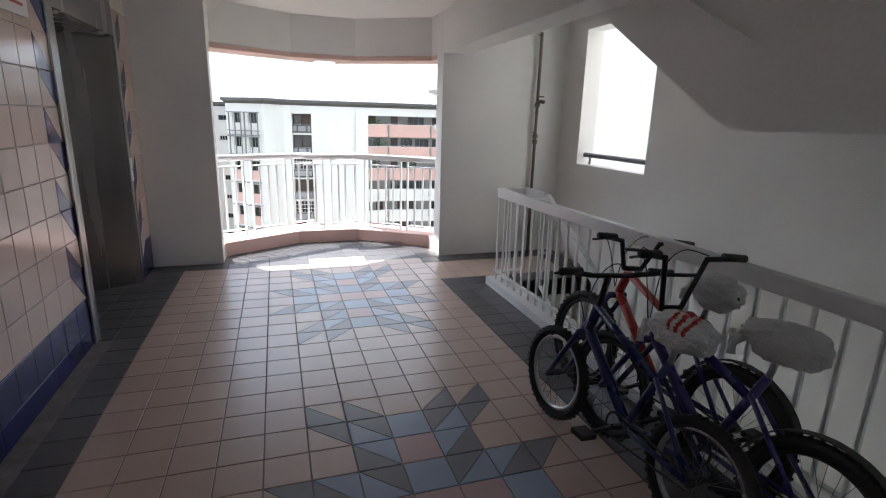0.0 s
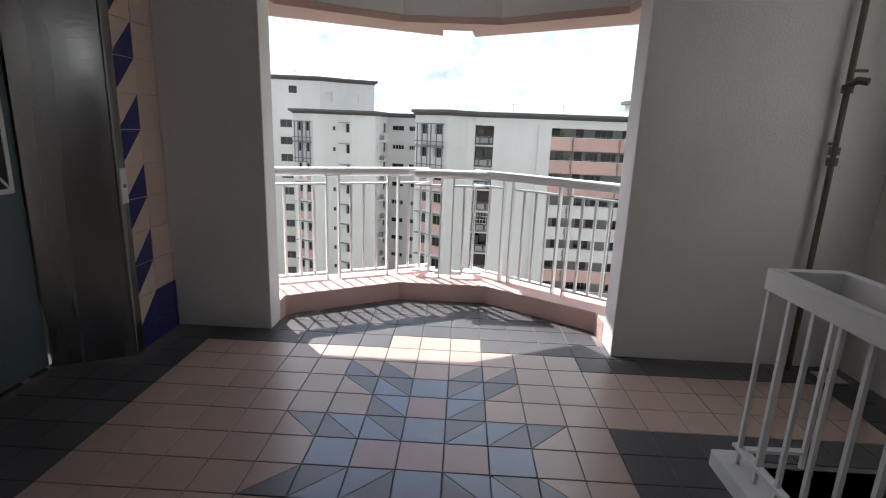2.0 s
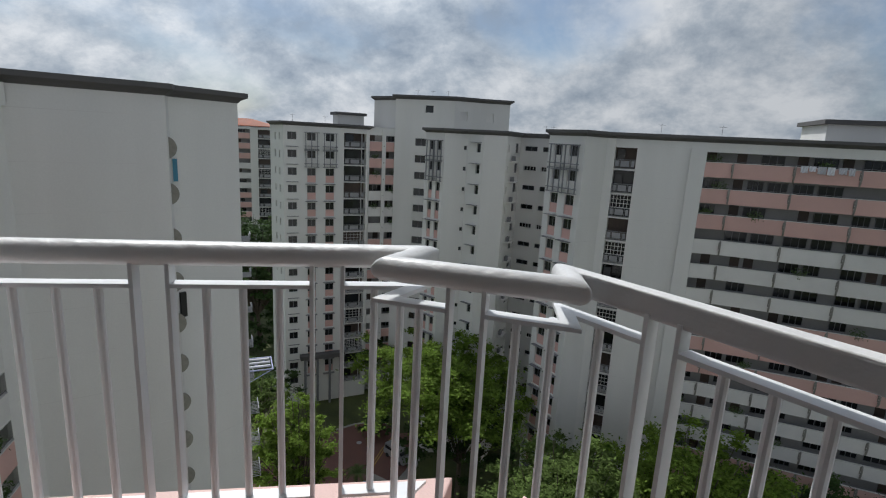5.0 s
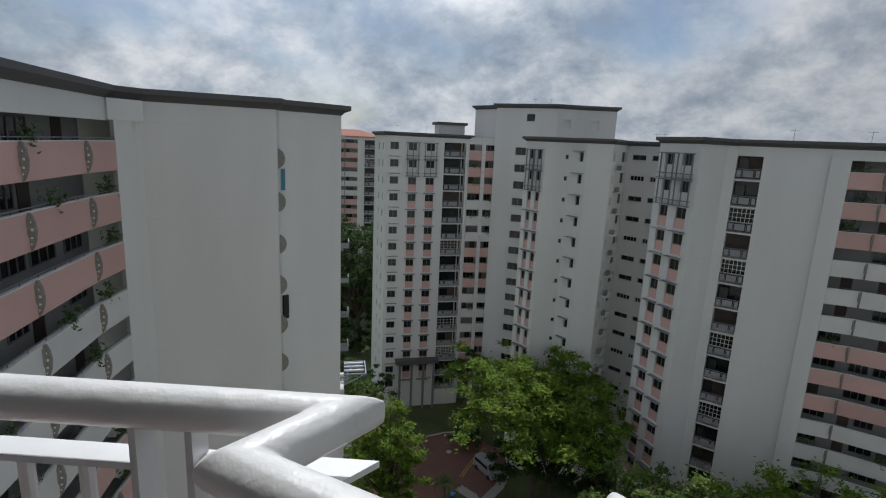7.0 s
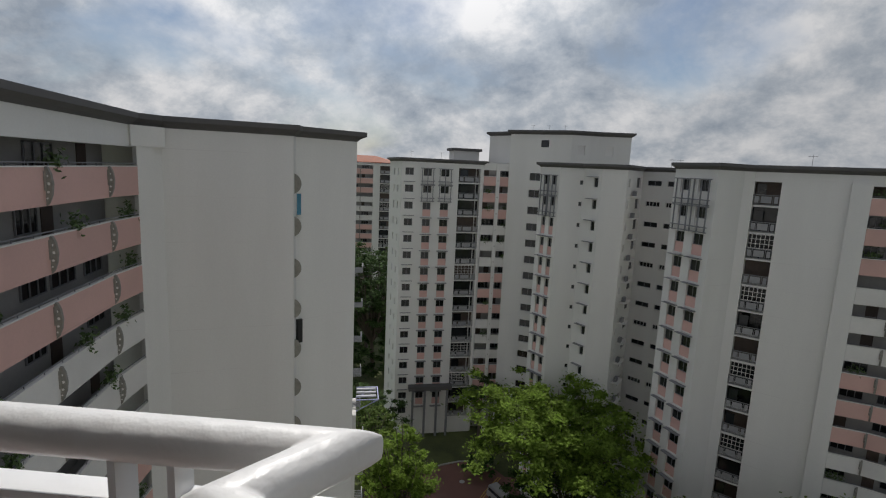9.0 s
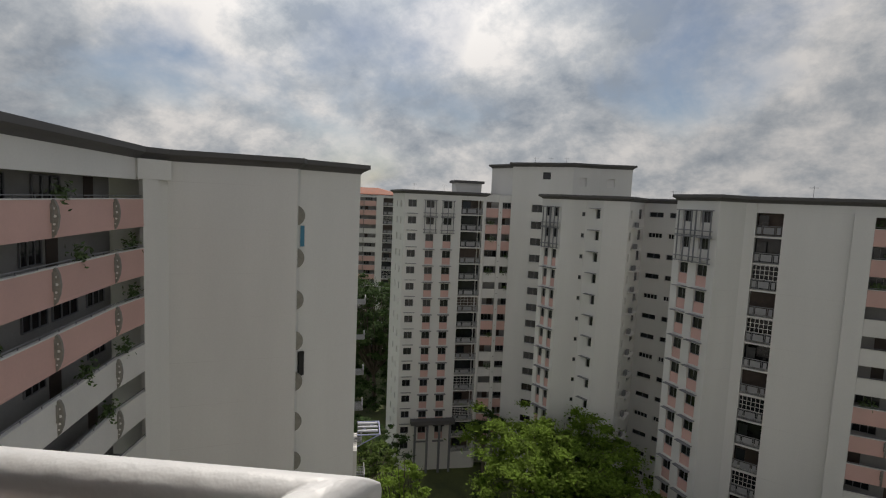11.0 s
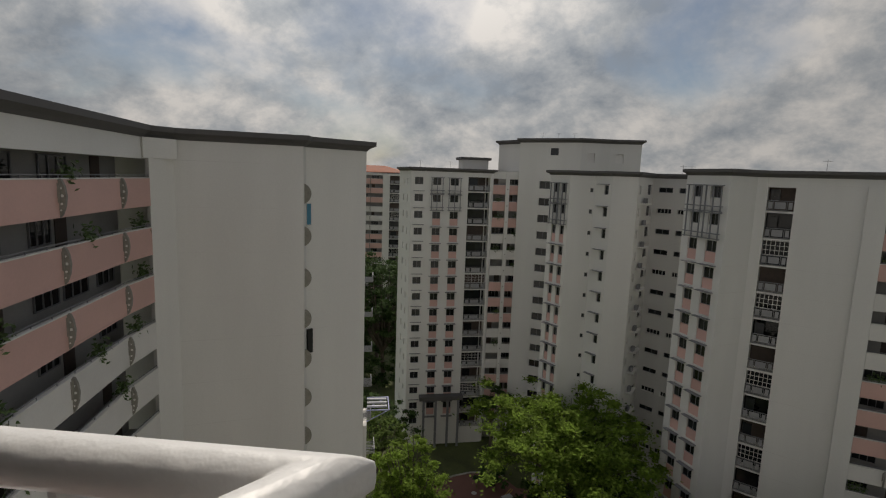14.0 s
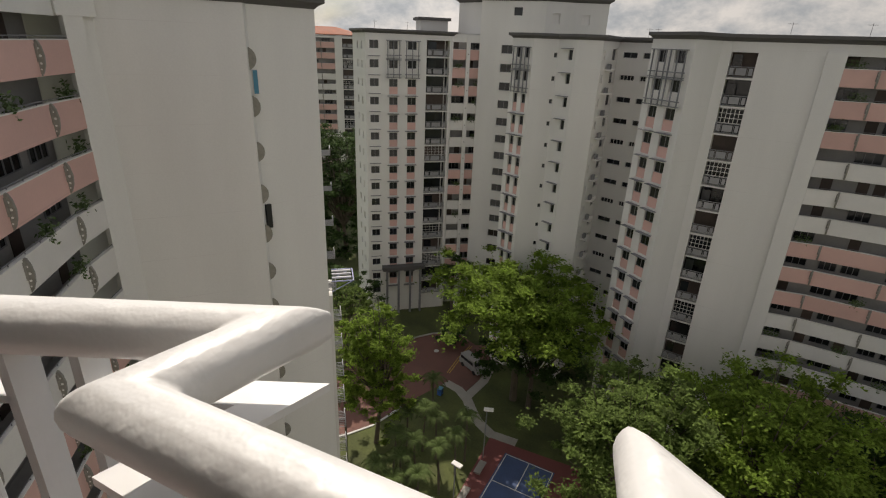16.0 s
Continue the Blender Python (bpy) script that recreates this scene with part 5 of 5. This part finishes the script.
tap = part("tap", bar([(2.24, 0.585, 1.72), (2.24, 0.52, 1.74), (2.27, 0.48, 1.73)], 0.02, 8), IRON, riser)
part("tap_handle", bar([(2.21, 0.52, 1.79), (2.28, 0.52, 1.79)], 0.009, 6), IRON, tap)
og = thing("opening_guard", "grey steel guard rail across the stair opening", "guard rail")
part("rail", bar([(2.7, -0.88, 1.18), (2.7, 0.26, 1.18)], 0.025, 10), BRACKET, og)
part("post", bar([(2.7, 0.15, 1.08), (2.7, 0.15, 1.17)], 0.012, 8), BRACKET, og)
dg = thing("floor_drain", "small white floor grating in the corner", "drain")
part("grating", bx(2.36, 2.5, 0.42, 0.56, 0.001, 0.008), WHITE_METAL, dg)


# ---- bicycles ----
def paint(name, col):
    return mat(name, col, 0.3, var=0.1, scale=8, grain=80, bump=0.03)


NAVY = paint("navy_bike_paint", (0.025, 0.03, 0.12))
RED = paint("red_bike_paint", (0.42, 0.03, 0.02))
VIOLET = paint("violet_bike_paint", (0.04, 0.03, 0.15))
SPOKE = mat("dull_spoke_steel", (0.18, 0.18, 0.18), 0.4, metal=0.8)
CHROME = mat("wheel_rim_alloy", (0.55, 0.55, 0.55), 0.3, metal=1.0, var=0.1)


def ring(bm, r, tube_r, seg=40, sides=8, axis_y=0.0, squash=1.0):
    vs = []
    for i in range(seg):
        a = 2 * math.pi * i / seg
        row = []
        for j in range(sides):
            b = 2 * math.pi * j / sides
            rr = r + tube_r * math.cos(b)
            row.append(bm.verts.new((rr * math.cos(a), axis_y + tube_r * squash * math.sin(b), rr * math.sin(a))))
        vs.append(row)
    for i in range(seg):
        for j in range(sides):
            bm.faces.new((vs[i][j], vs[(i + 1) % seg][j], vs[(i + 1) % seg][(j + 1) % sides], vs[i][(j + 1) % sides]))


def bike(loc, heading, lean, wb, r, paint_main, paint_fork, bar_h, bar_kind, label, rim_mat, guard=False):
    b = thing("bicycle", label, "bicycle", group="bicycles parked by the stair railing")
    b.matrix_world = pose(*loc, 0, 0, heading) @ pose(0, 0, 0, lean, 0, 0)
    F, R_, = Vector((wb / 2, 0, r)), Vector((-wb / 2, 0, r))
    bb = Vector((-wb * 0.08, 0, r * 1.02))
    seat = Vector((-wb * 0.24, 0, r * 2 + 0.12))
    head_lo = Vector((wb * 0.30, 0, r * 2 + 0.07))
    head_hi = Vector((wb * 0.265, 0, r * 2 + 0.19))
    bm, stays = bmesh.new(), bmesh.new()
    tube(stays, [bb, seat], 0.017, 10)
    tube(bm, [bb, head_lo], 0.024, 10)
    tube(bm, [bb.lerp(seat, 0.72), head_hi], 0.019, 10)
    tube(bm, [head_lo, head_hi], 0.024, 10)
    for s in (-1, 1):
        o = Vector((0, s * 0.055, 0))
        tube(stays, [bb + o * 0.5, R_ + o], 0.011, 8)
        tube(stays, [bb.lerp(seat, 0.78) + o * 0.4, R_ + o], 0.010, 8)
    part("frame", bm, paint_main, b, smooth=True)
    part("rear_stays", stays, paint_fork, b, smooth=True)
    bm = bmesh.new()
    for s in (-1, 1):
        tube(bm, [head_lo + Vector((0.01, s * 0.05, -0.02)), head_lo.lerp(F, 0.6) + Vector((0.0, s * 0.055, 0)), F + Vector((0, s * 0.055, 0))], 0.014, 8)
    tube(bm, [head_lo + Vector((0.01, -0.055, -0.02)), head_lo + Vector((0.01, 0.055, -0.02))], 0.018, 8)
    part("fork", bm, paint_fork, b, smooth=True)
    for nm, c in (("front_wheel", F), ("rear_wheel", R_)):
        bm = bmesh.new()
        ring(bm, r - 0.024, 0.024)
        n = 44
        for i in range(n):
            a = 2 * math.pi * i / n
            for s in (-1, 1):
                m = Matrix.Rotation(-a, 4, 'Y') @ Matrix.Translation((r - 0.002, s * 0.012, 0))
                box(bm, -0.003, 0.002, -0.006, 0.006, -0.006, 0.006, m)
        w = part(nm, bm, RUBBER, b, "black knobbly tyre on a spoked wheel")
        w.location = c
        bm = bmesh.new()
        ring(bm, r - 0.056, 0.012, 40, 6, 0, 1.0)
        part("rim", bm, rim_mat, w, smooth=True)
        bm = bmesh.new()
        for i in range(28):
            a = 2 * math.pi * i / 28
            s = 1 if i % 2 else -1
            tube(bm, [(0.015 * math.cos(a + 1.2), s * 0.03, 0.015 * math.sin(a + 1.2)), ((r - 0.066) * math.cos(a), 0, (r - 0.066) * math.sin(a))], 0.0012, 4, False)
        part("spokes", bm, SPOKE, w)["kind"] = "stuff"
        bm = bmesh.new()
        tube(bm, [(0, -0.06, 0), (0, 0.06, 0)], 0.016, 10)
        part("hub", bm, BLACK, w, smooth=True)
    # bars
    top = head_hi + Vector((-0.02, 0, 0.03))
    hb = Vector((top.x - 0.02, 0, bar_h))
    bm = bmesh.new()
    if bar_kind == "rise":
        tube(bm, [top + Vector((0, -0.06, 0)), hb + Vector((0, -0.13, -0.02)), hb + Vector((-0.04, -0.30, 0))], 0.012, 10)
        tube(bm, [top + Vector((0, 0.06, 0)), hb + Vector((0, 0.13, -0.02)), hb + Vector((-0.04, 0.30, 0))], 0.012, 10)
        tube(bm, [top + Vector((0, -0.06, 0)), top + Vector((0, 0.06, 0))], 0.014, 10)
        zc = top.lerp(hb, 0.62)
        tube(bm, [zc + Vector((0, -0.115, 0)), zc + Vector((0, 0.115, 0))], 0.009, 8)
    else:
        tube(bm, [hb + Vector((-0.05, -0.29, 0)), hb + Vector((0, -0.1, -0.03)), hb + Vector((0.02, 0, -0.035)), hb + Vector((0, 0.1, -0.03)), hb + Vector((-0.05, 0.29, 0))], 0.012, 10)
        tube(bm, [head_hi, hb + Vector((0.01, 0, -0.035))], 0.015, 10)
    part("handlebar", bm, BLACK, b, smooth=True)
    e = -0.04 if bar_kind == "rise" else -0.05
    for s in (-1, 1):
        bm = bmesh.new()
        tube(bm, [hb + Vector((e * 0.6, s * 0.2, 0)), hb + Vector((e * 1.05, s * 0.32, 0))], 0.0175, 10)
        part("grip", bm, BLACK, b, smooth=True)
        bm = bmesh.new()
        tube(bm, [hb + Vector((e * 0.5, s * 0.18, -0.01)), hb + Vector((0.05, s * 0.2, -0.025)), hb + Vector((0.045, s * 0.28, -0.035))], 0.006, 6)
        part("brake_lever", bm, BLACK, b)
        pts = [hb + Vector((0.03, s * 0.18, -0.01)), hb + Vector((0.13, s * 0.13, -0.01)), hb + Vector((0.15, s * 0.05, -0.12)), head_lo + Vector((0.04, 0, 0.02))]
        fine = []
        for i in range(3):
            p0, p1, p2, p3 = pts[max(i - 1, 0)], pts[i], pts[i + 1], pts[min(i + 2, 3)]
            for j in range(6):
                f = j / 6
                fine.append(0.5 * ((2 * p1) + (p2 - p0) * f + (2 * p0 - 5 * p1 + 4 * p2 - p3) * f * f + (3 * p1 - p0 - 3 * p2 + p3) * f ** 3))
        bm = bmesh.new()
        tube(bm, fine + [pts[-1]], 0.003, 5)
        part("brake_cable", bm, BLACK, b)
    # saddle
    bm = bmesh.new()
    tube(bm, [seat, seat + Vector((-0.02, 0, 0.11))], 0.013, 8)
    part("seat_post", bm, CHROME, b, smooth=True)
    bm = bmesh.new()
    bmesh.ops.create_uvsphere(bm, u_segments=16, v_segments=8, radius=1)
    for v in bm.verts:
        f = (v.co.x + 1) / 2
        v.co = Vector((v.co.x * 0.13, v.co.y * (0.085 - 0.055 * f), v.co.z * 0.032)) + seat + Vector((-0.02, 0, 0.14))
    part("saddle", bm, BLACK, b, smooth=True)
    # cranks
    bm = bmesh.new()
    ring(bm, 0.06, 0.006, 24, 6, 0.06, 0.5)
    tube(bm, [bb + Vector((0, -0.07, 0)) - bb, Vector((0, 0.08, 0))], 0.014, 8)
    for s in (-1, 1):
        tube(bm, [(0, s * 0.075, 0), (0.10 * s, s * 0.085, -0.085 * s)], 0.010, 8)
    cr = part("crankset", bm, BLACK, b)
    cr.location = bb
    for s in (-1, 1):
        bm = bmesh.new()
        box(bm, -0.04, 0.04, -0.04, 0.04, -0.011, 0.011, Matrix.Translation((0.10 * s, s * 0.135, -0.085 * s)))
        part("pedal", bm, BLACK, cr)
    bm = bmesh.new()
    for z in (0.058, -0.058):
        tube(bm, [bb + Vector((0, 0.06, z)), R_ + Vector((0, 0.06, z * 0.5))], 0.005, 5)
    part("chain", bm, BLACK, b)
    if guard:
        for c in (R_,):
            bm = bmesh.new()
            for i in range(14):
                a0, a1 = radians(20 + i * 10), radians(30 + i * 10)
                p = [Vector((math.cos(a) * (r + 0.016), s * 0.022, math.sin(a) * (r + 0.016))) + c for a in (a0, a1) for s in (-1, 1)]
                v = [bm.verts.new(q) for q in (p[0], p[1], p[3], p[2])]
                bm.faces.new(v)
            bmesh.ops.remove_doubles(bm, verts=bm.verts, dist=0.0005)
            g = part("mudguard", bm, BLACK, b)
            sm = g.modifiers.new("thick", 'SOLIDIFY')
            sm.thickness = 0.004
    return b, b.matrix_world @ (seat + Vector((-0.02, 0, 0.16)))


BAGM = bpy.data.materials.new("thin_white_plastic_film")
BAGM.use_nodes = True
_b = BAGM.node_tree.nodes["Principled BSDF"]
_b.inputs["Base Color"].default_value = (0.72, 0.72, 0.72, 1)
_b.inputs["Roughness"].default_value = 0.28
_b.inputs["Transmission Weight"].default_value = 0.12
_n = BAGM.node_tree.nodes.new("ShaderNodeTexNoise")
_n.inputs["Scale"].default_value = 28
_n.inputs["Detail"].default_value = 5
_g = BAGM.node_tree.nodes.new("ShaderNodeBump")
_g.inputs["Strength"].default_value, _g.inputs["Distance"].default_value = 0.6, 0.02
BAGM.node_tree.links.new(_n.outputs[0], _g.inputs["Height"])
BAGM.node_tree.links.new(_g.outputs[0], _b.inputs["Normal"])
BAGRED = mat("red_bag_print", (0.45, 0.03, 0.03), 0.4)


def bag(at, heading, seed, label, red=False):
    """A carrier bag pulled over a saddle and knotted."""
    t = thing("plastic_bag", label, "plastic bag", group="bags over the saddles")
    t.matrix_world = pose(at.x, at.y, at.z - 0.02, 0, 0, heading)
    bm = bmesh.new()
    bmesh.ops.create_icosphere(bm, subdivisions=5, radius=1)
    for v in bm.verts:
        n = noise.noise(v.co * 2.0 + Vector((seed, 0, 0))) * 0.2 + (0.5 - abs(noise.noise(v.co * 3.0 + Vector((0, seed, 0))))) * 0.18 - abs(noise.noise(v.co * 7.5 + Vector((0, 0, seed)))) * 0.13
        f = (v.co.x + 1) / 2
        v.co = Vector((v.co.x * 0.14, v.co.y * (0.1 - 0.04 * f), v.co.z * 0.078)) * (1 + n)
        if v.co.z < -0.01:
            v.co.x += 0.02 * noise.noise(v.co * 30)
    if red:
        bm.faces.ensure_lookup_table()
        for f in bm.faces:
            c = f.calc_center_median()
            if c.z > 0.02 and -0.08 < c.x < 0.03 and (int((c.x + 1) * 60) % 2 == 0 or c.y < -0.02):
                f.material_index = 1
    part("film", bm, [BAGM, BAGRED], t, smooth=True)
    bm = bmesh.new()
    tube(bm, [(0.13, 0.02, -0.02), (0.16, 0.035, -0.05), (0.15, 0.05, -0.09)], 0.016, 8)
    tube(bm, [(0.13, 0.02, -0.02), (0.18, 0.0, -0.04), (0.19, -0.02, -0.02)], 0.012, 8)
    part("knot", bm, BAGM, t, smooth=True)


_, s1 = bike((0.79, -3.06, 0), 95, 6, 0.90, 0.245, NAVY, NAVY, 0.88, "flat", "small navy blue bicycle with a silver front rim", CHROME)
_, s2 = bike((0.98, -3.30, 0), 97, 7, 0.96, 0.265, VIOLET, VIOLET, 1.0, "rise", "violet bicycle with high black handlebars", BLACK, True)
_, s3 = bike((1.12, -2.82, 0), 94, 8, 1.0, 0.28, RED, VIOLET, 0.95, "rise", "red and violet bicycle leaning close to the railing", BLACK, True)
bag(s1, 100, 1.0, "white carrier bag with red print tied over a saddle", True)
bag(s2, 105, 4.0, "crumpled grey-white plastic bag tied over a saddle")
bag(s3, 80, 8.0, "white plastic bag knotted over a bicycle saddle")

# ---- floor tiles ----
TS = 0.194


def tile_mesh(name, pts, material, th=0.006):
    bm = bmesh.new()
    prism(bm, pts, -th, -0.0012)
    e = 0.0016
    c = Vector((sum(p[0] for p in pts), sum(p[1] for p in pts))) / len(pts)
    topf = [f for f in bm.faces if f.normal.z > 0.5 or all(v.co.z > -0.002 for v in f.verts)]
    r = bmesh.ops.extrude_face_region(bm, geom=topf[:1])
    for v in r["geom"]:
        if isinstance(v, bmesh.types.BMVert):
            d = Vector((v.co.x, v.co.y)) - c
            d = d * (1 - e * 1.6 / max(d.length, 0.01))
            v.co = Vector((c.x + d.x, c.y + d.y, 0.0))
    bmesh.ops.delete(bm, geom=[f for f in bm.faces if all(-0.0013 < v.co.z < -0.0011 for v in f.verts)], context='FACES')
    return mesh_of(name, bm, material)


h_ = TS / 2
SQ = [(-h_, -h_), (h_, -h_), (h_, h_), (-h_, h_)]
g_ = 0.002
HALVES = {"ll": [(-h_, -h_), (h_ - g_, -h_), (-h_, h_ - g_)], "ur": [(h_, h_), (-h_ + g_, h_), (h_, -h_ + g_)],
          "lr": [(h_, -h_), (h_, h_ - g_), (-h_ + g_, -h_)], "ul": [(-h_, h_), (-h_, -h_ + g_), (h_ - g_, h_)]}
TM = {"beige": TILE_PINK, "grey": TILE_GREY, "blue": TILE_BLUE, "slate": TILE_SLATE, "rose": TILE_ROSE}
TILE_ME = {}


def tile_of(col, half=None):
    key = (col, half)
    if key not in TILE_ME:
        TILE_ME[key] = tile_mesh("tile", HALVES[half] if half else SQ, TM[col])
    return TILE_ME[key]


# one quarter of the star, (column, row) from its middle: whole colour, or outer-low-side and inner-high-side halves
STAR = {(0, 0): "rose", (1, 0): "rose", (2, 0): "blue", (0, 1): "blue", (0, 2): "rose", (0, 3): "blue",
        (1, 1): ("blue", "slate"), (2, 1): ("slate", "blue"), (3, 1): ("beige", "slate"),
        (1, 2): ("slate", "blue"), (1, 3): ("blue", "slate"), (2, 3): ("beige", "slate"),
        (1, 4): ("slate", "beige"), (2, 4): ("slate", "beige")}


def tile_spec(c, y):
    """Colour of the tile in column c whose middle is at y."""
    for mid_y in (-0.5, -3.1):
        r = round((y - mid_y) / 0.2)
        s = STAR.get((abs(c), abs(r)))
        if s:
            if isinstance(s, str):
                return s
            # outer half towards the star's side and its middle row
            side = "l" if c < 0 else "r"
            low = ("l" if r > 0 else "u") + side
            high = ("u" if r > 0 else "l") + ("r" if c < 0 else "l")
            return ((s[0], low), (s[1], high))
    x = c * 0.2
    if x < -1.5 or (x > 0.9 and y < -0.2) or y > 0.8:
        return "grey"
    if y > 0.6:
        return "beige" if abs(c) <= 1 else "grey"
    if x > 0.9 and y > 0.4:
        return "grey"
    if x > 2.4:
        return "grey"
    return "beige"


far_tiles = {}
for row in range(-32, 9):
    y = 0.2 * row + 0.1
    for c in range(-10, 13):
        x = 0.2 * c
        if x < -1.75 and not (-1.1 < y < 0.3):
            continue
        if x > 1.25 and not (-0.35 < y < 0.6):
            continue
        if y > 0.8 and abs(x) > 1.2:
            continue
        if y > 1.1 and abs(x) > 0.36 + (1.6 - y) * 1.65 + 0.1:
            continue
        spec = tile_spec(c, y)
        pieces = [(spec, None)] if isinstance(spec, str) else list(spec)
        for col, half in pieces:
            tilt = pose(x, y, 0, noise.noise(Vector((x * 9, y * 9, 0))) * 0.12, noise.noise(Vector((y * 9, x * 9, 3))) * 0.12, 0)
            if y > -2.0 and x < 1.3:
                shared("tile", tile_of(col, half), floor, tilt)
            else:
                far_tiles.setdefault(col, []).append((half, tilt))
for col, items in far_tiles.items():
    vs, fs = [], []
    for half, m in items:
        me = tile_of(col, half)
        k = len(vs)
        vs += [m @ v.co for v in me.vertices]
        fs += [tuple(k + i for i in p.vertices) for p in me.polygons]
    me = bpy.data.meshes.new("tiles_behind")
    me.from_pydata(vs, [], fs)
    me.materials.append(TM[col])
    o = new("tiles_behind", me)
    o.parent = floor
    o["kind"] = "stuff"

# ---- wall tiles of the lift wall: square tiles, navy foot, a column of navy parallelograms each side ----
WH = 0.0975


def wtile(name, pts, material):
    bm = bmesh.new()
    lo = [bm.verts.new((-0.007, y, z)) for y, z in pts]
    c = Vector((sum(p[0] for p in pts), sum(p[1] for p in pts))) / len(pts)
    hi = []
    for y, z in pts:
        d = Vector((y, z)) - c
        d = d * (1 - 0.003 / d.length)
        hi.append(bm.verts.new((0.0, c.x + d.x, c.y + d.y)))
    md = [bm.verts.new((-0.0015, y, z)) for y, z in pts]
    k = len(pts)
    bm.faces.new(hi)
    for a, b in ((lo, md), (md, hi)):
        for i in range(k):
            bm.faces.new((a[i], a[(i + 1) % k], b[(i + 1) % k], b[i]))
    return mesh_of(name, bm, material)


WSQ = [(-WH, -WH), (WH, -WH), (WH, WH), (-WH, WH)]
WHALF = {"ll": [(-WH, -WH), (WH - g_, -WH), (-WH, WH - g_)], "ur": [(WH, WH), (-WH + g_, WH), (WH, -WH + g_)],
         "lr": [(WH, -WH), (WH, WH - g_), (-WH + g_, -WH)], "ul": [(-WH, WH), (-WH, -WH + g_), (WH - g_, WH)]}
WM = {}


def wall_tile(parent, y, z, col, half=None, sy=1.0, sz=1.0):
    key = (col, half)
    if key not in WM:
        WM[key] = wtile("tile", WHALF[half] if half else WSQ, WTILE if col == "cream" else WTILE_BLUE)
    o = shared("tile", WM[key], parent, Matrix.Translation((XL, y, z)) @ Matrix.Diagonal((1, sy, sz, 1)))
    return o


south = bpy.data.objects["wall_lift_south"]
north = bpy.data.objects["wall_lift_north"]
rows_z = [(0.065, 0.13 / 0.2)] + [(0.23 + 0.2 * i, 1.0) for i in range(11)]
for i, (z, sz) in enumerate(rows_z):
    for j in range(20):
        y = -1.16 - 0.2 * j
        navy = i < 2
        if j == 0 and i >= 2:
            a, b = ("ll", "ur") if i % 2 == 1 else ("ur", "ll")
            wall_tile(south, y, z, "blue", a)
            wall_tile(south, y, z, "cream", b)
        else:
            wall_tile(south, y, z, "blue" if navy else "cream", None, 1.0, sz)
    for j, (y, sy) in enumerate(((0.475, 1.0), (0.675, 1.0), (0.787, 0.1))):
        if j == 0 and i >= 1:
            a, b = ("lr", "ul") if i % 2 == 1 else ("ul", "lr")
            wall_tile(north, y, z, "blue", a)
            wall_tile(north, y, z, "cream", b)
        else:
            wall_tile(north, y, z, "blue" if i < 2 else "cream", None, sy, sz)
